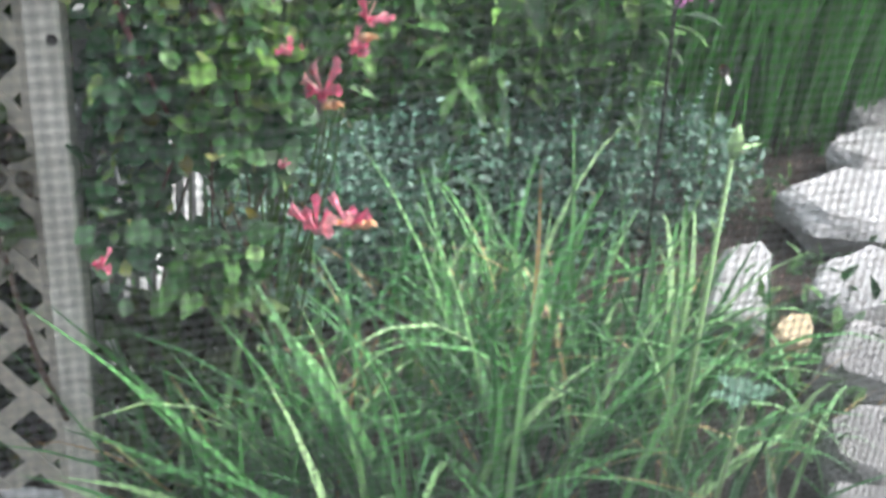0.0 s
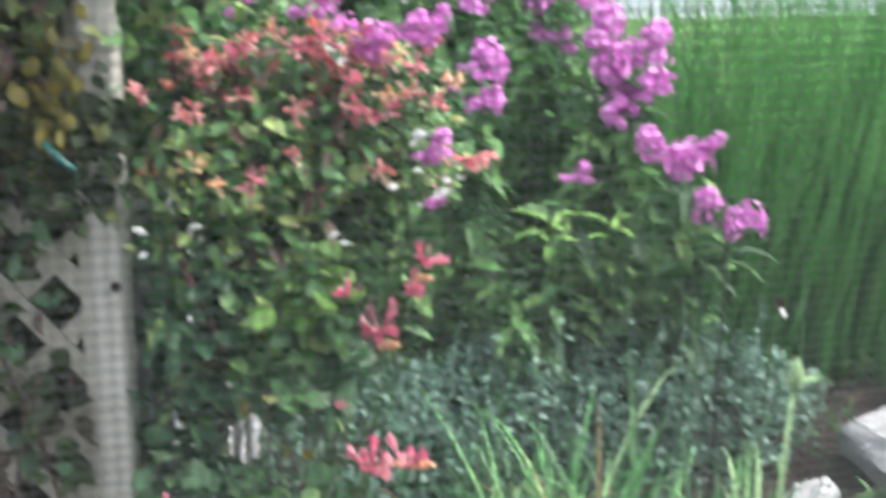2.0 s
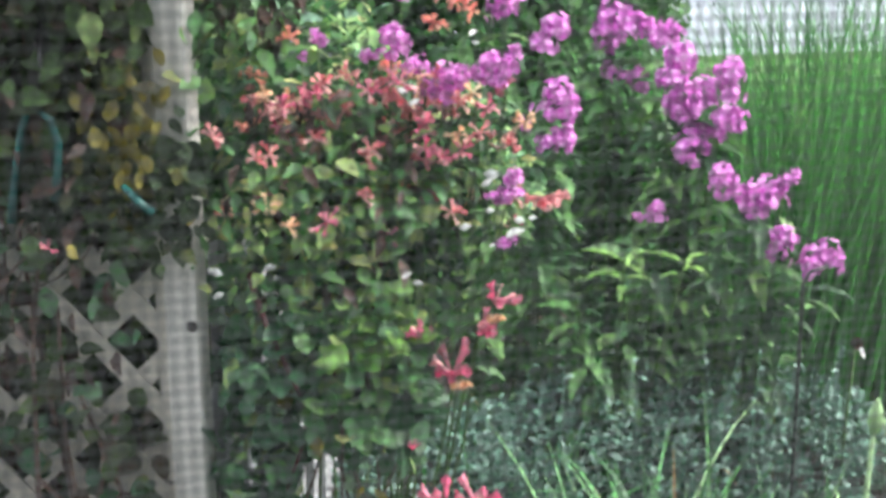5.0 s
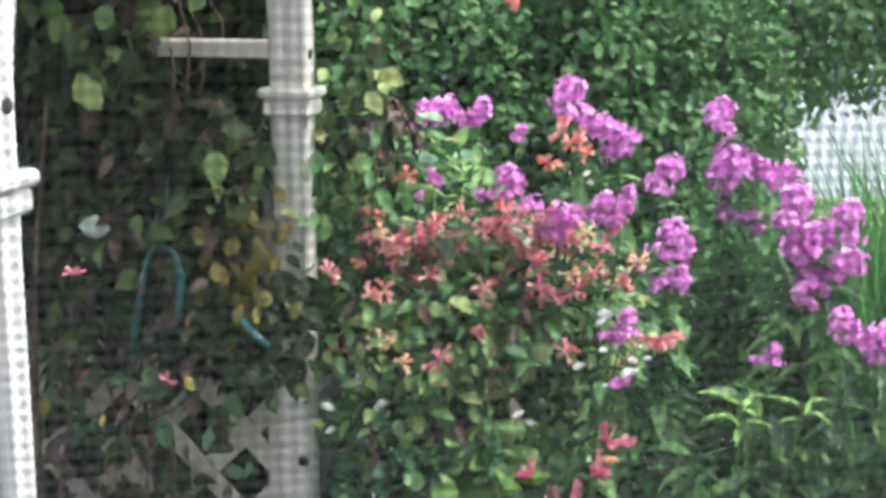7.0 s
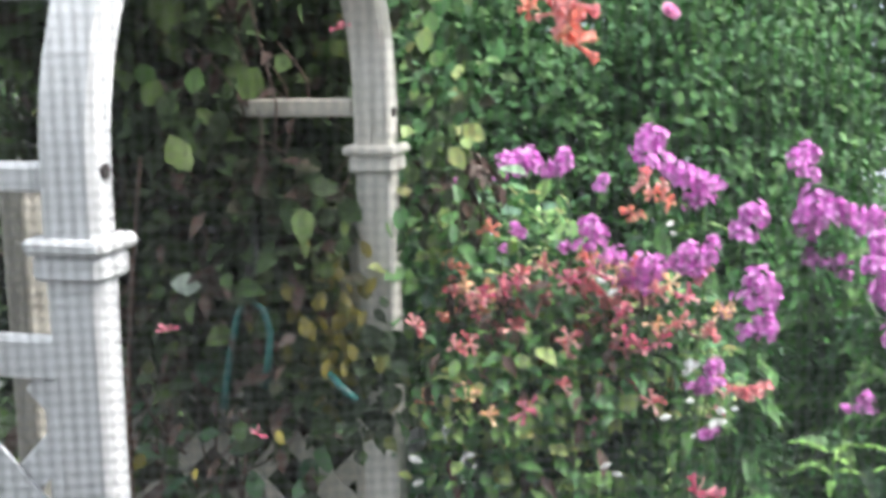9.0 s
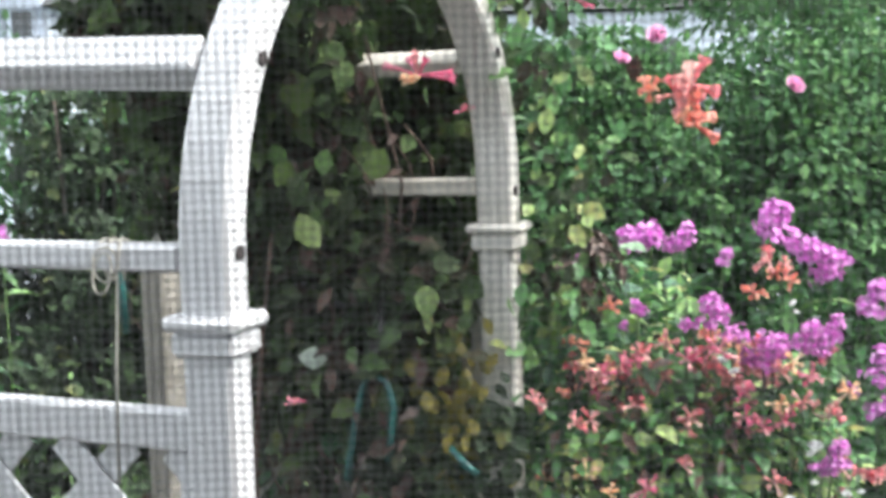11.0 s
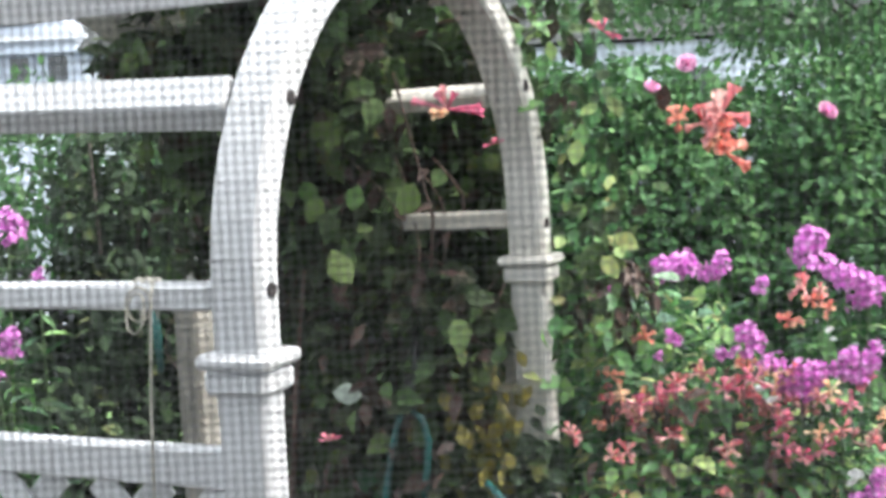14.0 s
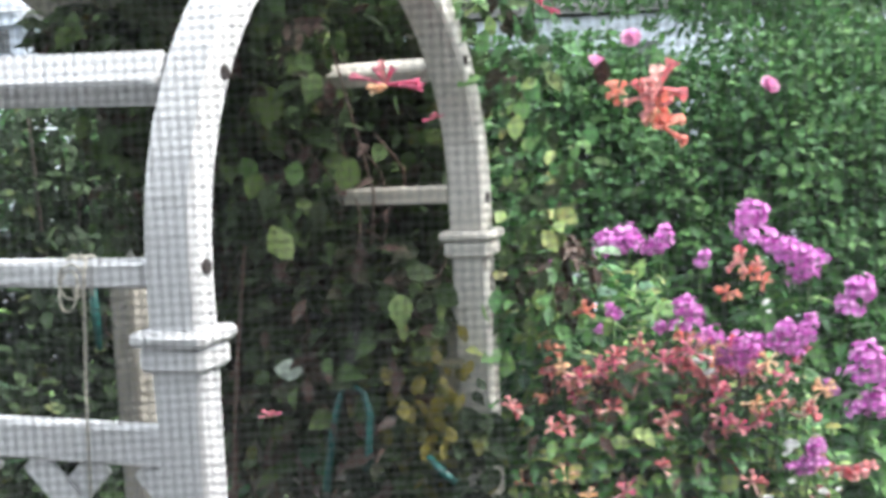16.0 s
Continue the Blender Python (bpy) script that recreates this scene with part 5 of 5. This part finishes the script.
for k in range(7):
    b = mesh_part("leaf", BLADES[k % 7], None, iris)
    b.matrix_basis = pose(1.44 + 0.03 * math.sin(k * 2), 2.17 + 0.02 * math.cos(k * 3), -0.02, 0, 0, 50 * k) @ pose(0, 0, 0, -5, 0, 0) @ Matrix.Diagonal((.9, .7, .62, 1))
straw_leaf = mesh_part("dry_blade", DRY[0], None, bpy.data.objects["daylily_clump"], "long dry straw-coloured leaf")
straw_leaf.matrix_world = pose(1.21, 2.52, 0, 6, -3, 0) @ Matrix.Diagonal((1.0, .3, .84, 1))

# grey-green rosette plant between the daylilies
rosette = thing("rosette_plant", "small grey-green rosette plant standing among the daylilies", "rosette plant", m=Matrix.Translation((1.40, 1.95, 0)))
mesh_part("stalk", tube_mesh("stalk", [(0, 0, -.02), (-0.02, -0.04, 0.3), (-0.045, -0.09, 0.58)], .005, 6), PALE_STEM, rosette)
for k in range(16):
    b = mesh_part("leaf", leaf_one, ROSETTE_LEAF, rosette)
    q = 0.030 + 0.022 * (k % 3)
    b.matrix_basis = pose(-0.045, -0.09, 0.585 + 0.004 * (k % 5), 0, 0, 137.5 * k) @ pose(0, 0, 0, 42 - 14 * (k % 3), 0, 0) @ Matrix.Diagonal((q * .9, q, q, 1))
spent = thing("spent_bloom", "brown and white spent bloom on a thin stalk", "flower", m=Matrix.Identity(4))
mesh_part("stalk", tube_mesh("stalk", [(2.25, 3.45, 0), (2.22, 3.42, 0.3), (2.19, 3.37, 0.62)], .004, 6), STEM, spent)
b = mesh_part("bloom", rose_me, DEAD, spent, "brown withered petals")
b.matrix_basis = pose(2.19, 3.37, 0.63, 60, 0, 0) @ Matrix.Diagonal((.03, .03, .03, 1))
b = mesh_part("white_petal", leaf_one, WHITE_PETAL, spent, "white petal")
b.matrix_basis = pose(2.19, 3.34, 0.635, -120, 0, 10) @ Matrix.Diagonal((.03, .04, .03, 1))
for k, (x, y, z, r) in enumerate(WHITE_BITS):
    a = (70, -80, 110, 60, -100, 85)[k % 6]
    b = mesh_part("pale_petal", leaf_one, WHITE_PETAL, vine, "white faded petal")
    b.matrix_basis = pose(x, y, z, 0, a, 0) @ pose(0, 0, 0, rng.uniform(-110, -70), 0, 0) @ Matrix.Diagonal((r * 1.2, r * 1.5, r * 1.5, 1))
b = mesh_part("pale_leaf", leaf_one, PALE_LEAF, vine, "pale silvery round leaf")
b.matrix_basis = pose(-0.21, 2.50, 1.655, 0, 95, 0) @ pose(0, 0, 0, -80, 0, 0) @ Matrix.Diagonal((.070, .058, .05, 1))
# single large bright leaves inside the arch
for x, y, z, q in ((-.206, 2.54, 2.22, .09), (-.204, 2.54, 1.95, .075), (-.251, 2.56, 2.08, .05), (-.218, 2.55, 2.05, .055), (-.143, 2.51, 2.07, .05), (-.04, 2.46, 2.07, .065)):
    b = mesh_part("bright_leaf", leaf_one, BRIGHT_LEAF, vine, "bright green leaf")
    b.matrix_basis = pose(x - 0.045, y - 0.10, z - 0.02 * (z - 1.5), rng.uniform(-110, -70), rng.uniform(-30, 30), rng.uniform(-20, 40)) @ Matrix.Diagonal((q * 1.2, q, q, 1))
# yellowing leaves that hang over the post
for k in range(85):
    x, y, z = arbor_pt(SPAN - 0.07 - 0.06 * rng.random(), rng.normal(0.075, 0.05), rng.normal(1.55, 0.075))
    b = mesh_part("yellow_leaf", leaf_one, YELLOW, vine, "yellowing leaf")
    q = rng.uniform(.03, .048)
    b.matrix_basis = pose(x, y, z, rng.uniform(-120, -60), rng.uniform(-40, 40), rng.uniform(-60, 60)) @ Matrix.Diagonal((q, q, q, 1))
# vine leaves across the post, in the same shade-darkened green as the shrub
n = 300
P = np.array([arbor_pt(SPAN - 0.05 - 0.06 * rng.random(), b, c) for b, c in zip(rng.uniform(-0.07, 0.25, n), rng.normal(1.46, 0.055, n))])
leaves("post_leaves", POINTED, P, np.tile(-VV, (n, 1)), 0.045, 0.7, parent=vine, material=SHADED_GREEN)

# low weeds on the open soil
weeds = thing("bed_weeds", "small green weeds scattered over the bed soil", "weeds", kind="stuff", m=Matrix.Identity(4))
P = np.c_[rng.uniform(2.0, 3.3, 900), rng.uniform(3.1, 4.9, 900), rng.uniform(0.0, 0.10, 900)]
P = P[np.sin(P[:, 0] * 7) * np.cos(P[:, 1] * 6) > 0.05]
Q = np.c_[rng.uniform(1.80, 2.55, 420), rng.uniform(2.0, 3.1, 420), rng.uniform(0.0, 0.12, 420)]
P = np.concatenate([P, Q])
leaves("weed_leaves", LANCE, P, np.tile([0, -.3, 1.], (len(P), 1)), 0.075, 0.35, droop=-0.4, parent=weeds, material=PHLOX_LEAF)

# ---------------------------------------------------------------- house wall with the screened window, and the room
wall = bmesh.new()
for sx, sz, x, z in ((12.0, 1.15, 0.05, 0.575), (12.0, 1.2, 0.05, 3.20), (5.45, 1.45, -3.225, 1.875), (5.45, 1.45, 3.325, 1.875)):
    add_box(wall, sx, 0.14, sz, Matrix.Translation((x, 0.42, z)))
tagged(part("wall_house", wall, HOUSE_SIDING), "pale grey sided house wall with a window opening", "wall", kind="structure")
room = bmesh.new()
for sx, sy, sz, x, y, z in ((0.1, 3.0, 3.0, -1.9, -1.2, 2.1), (0.1, 3.0, 3.0, 2.0, -1.2, 2.1), (4.0, 0.1, 3.0, 0.05, -2.7, 2.1)):
    add_box(room, sx, sy, sz, Matrix.Translation((x, y, z)))
tagged(part("wall_room", room, PLASTER), "plain painted room walls", "wall", kind="structure")
tagged(part("floor", box_bm(4.0, 3.2, 0.1, Matrix.Translation((0.05, -1.2, 0.55))), FLOOR_WOOD), "wooden room floor", "floor", kind="structure")
tagged(part("ceiling", box_bm(4.0, 3.2, 0.1, Matrix.Translation((0.05, -1.2, 3.45))), PLASTER), "plain white ceiling", "ceiling", kind="structure")

# ---------------------------------------------------------------- insect screen in the window
SCREEN_Y, STEP, THICK = 0.290, 0.0015, 0.00026
x0, x1, z0, z1 = -0.45, 0.55, 1.2, 2.55
nx, nz = int((x1 - x0) / STEP), int((z1 - z0) / STEP)
vs, ids = [], []
cube = np.array([(a, b, c) for a in (-.5, .5) for b in (-.5, .5) for c in (-.5, .5)])
cf = np.array([(0, 1, 3, 2), (4, 6, 7, 5), (0, 4, 5, 1), (2, 3, 7, 6), (0, 2, 6, 4), (1, 5, 7, 3)]).ravel()
ctr = np.concatenate([np.c_[x0 + (np.arange(nx) + .5) * STEP, np.full(nx, SCREEN_Y), np.full(nx, (z0 + z1) / 2)],
                      np.c_[np.full(nz, (x0 + x1) / 2), np.full(nz, SCREEN_Y + THICK), z0 + (np.arange(nz) + .5) * STEP]])
dim = np.concatenate([np.tile([THICK, THICK, z1 - z0], (nx, 1)), np.tile([x1 - x0, THICK, THICK], (nz, 1))])
v = (ctr[:, None] + cube[None] * dim[:, None]).reshape(-1, 3)
idx = (cf[None] + (np.arange(nx + nz) * 8)[:, None]).ravel()
screen = mesh_part("insect_screen", arrays_mesh("insect_screen", [(v, idx, np.full((nx + nz) * 6, 4))]), WIRE)
tagged(screen, "fine grey woven insect screen in the window", "window screen", kind="structure")
bm = bmesh.new()
for sx, sz, x, z in ((0.03, 1.41, x0 - .015, 1.875), (0.03, 1.41, x1 + .015, 1.875), (1.0, 0.03, .05, z0 - .015), (1.0, 0.03, .05, z1 + .015)):
    add_box(bm, sx, 0.02, sz, Matrix.Translation((x, SCREEN_Y, z)))
tagged(part("window_1", bm, VINYL), "white frame of the window's insect screen", "window", kind="structure")
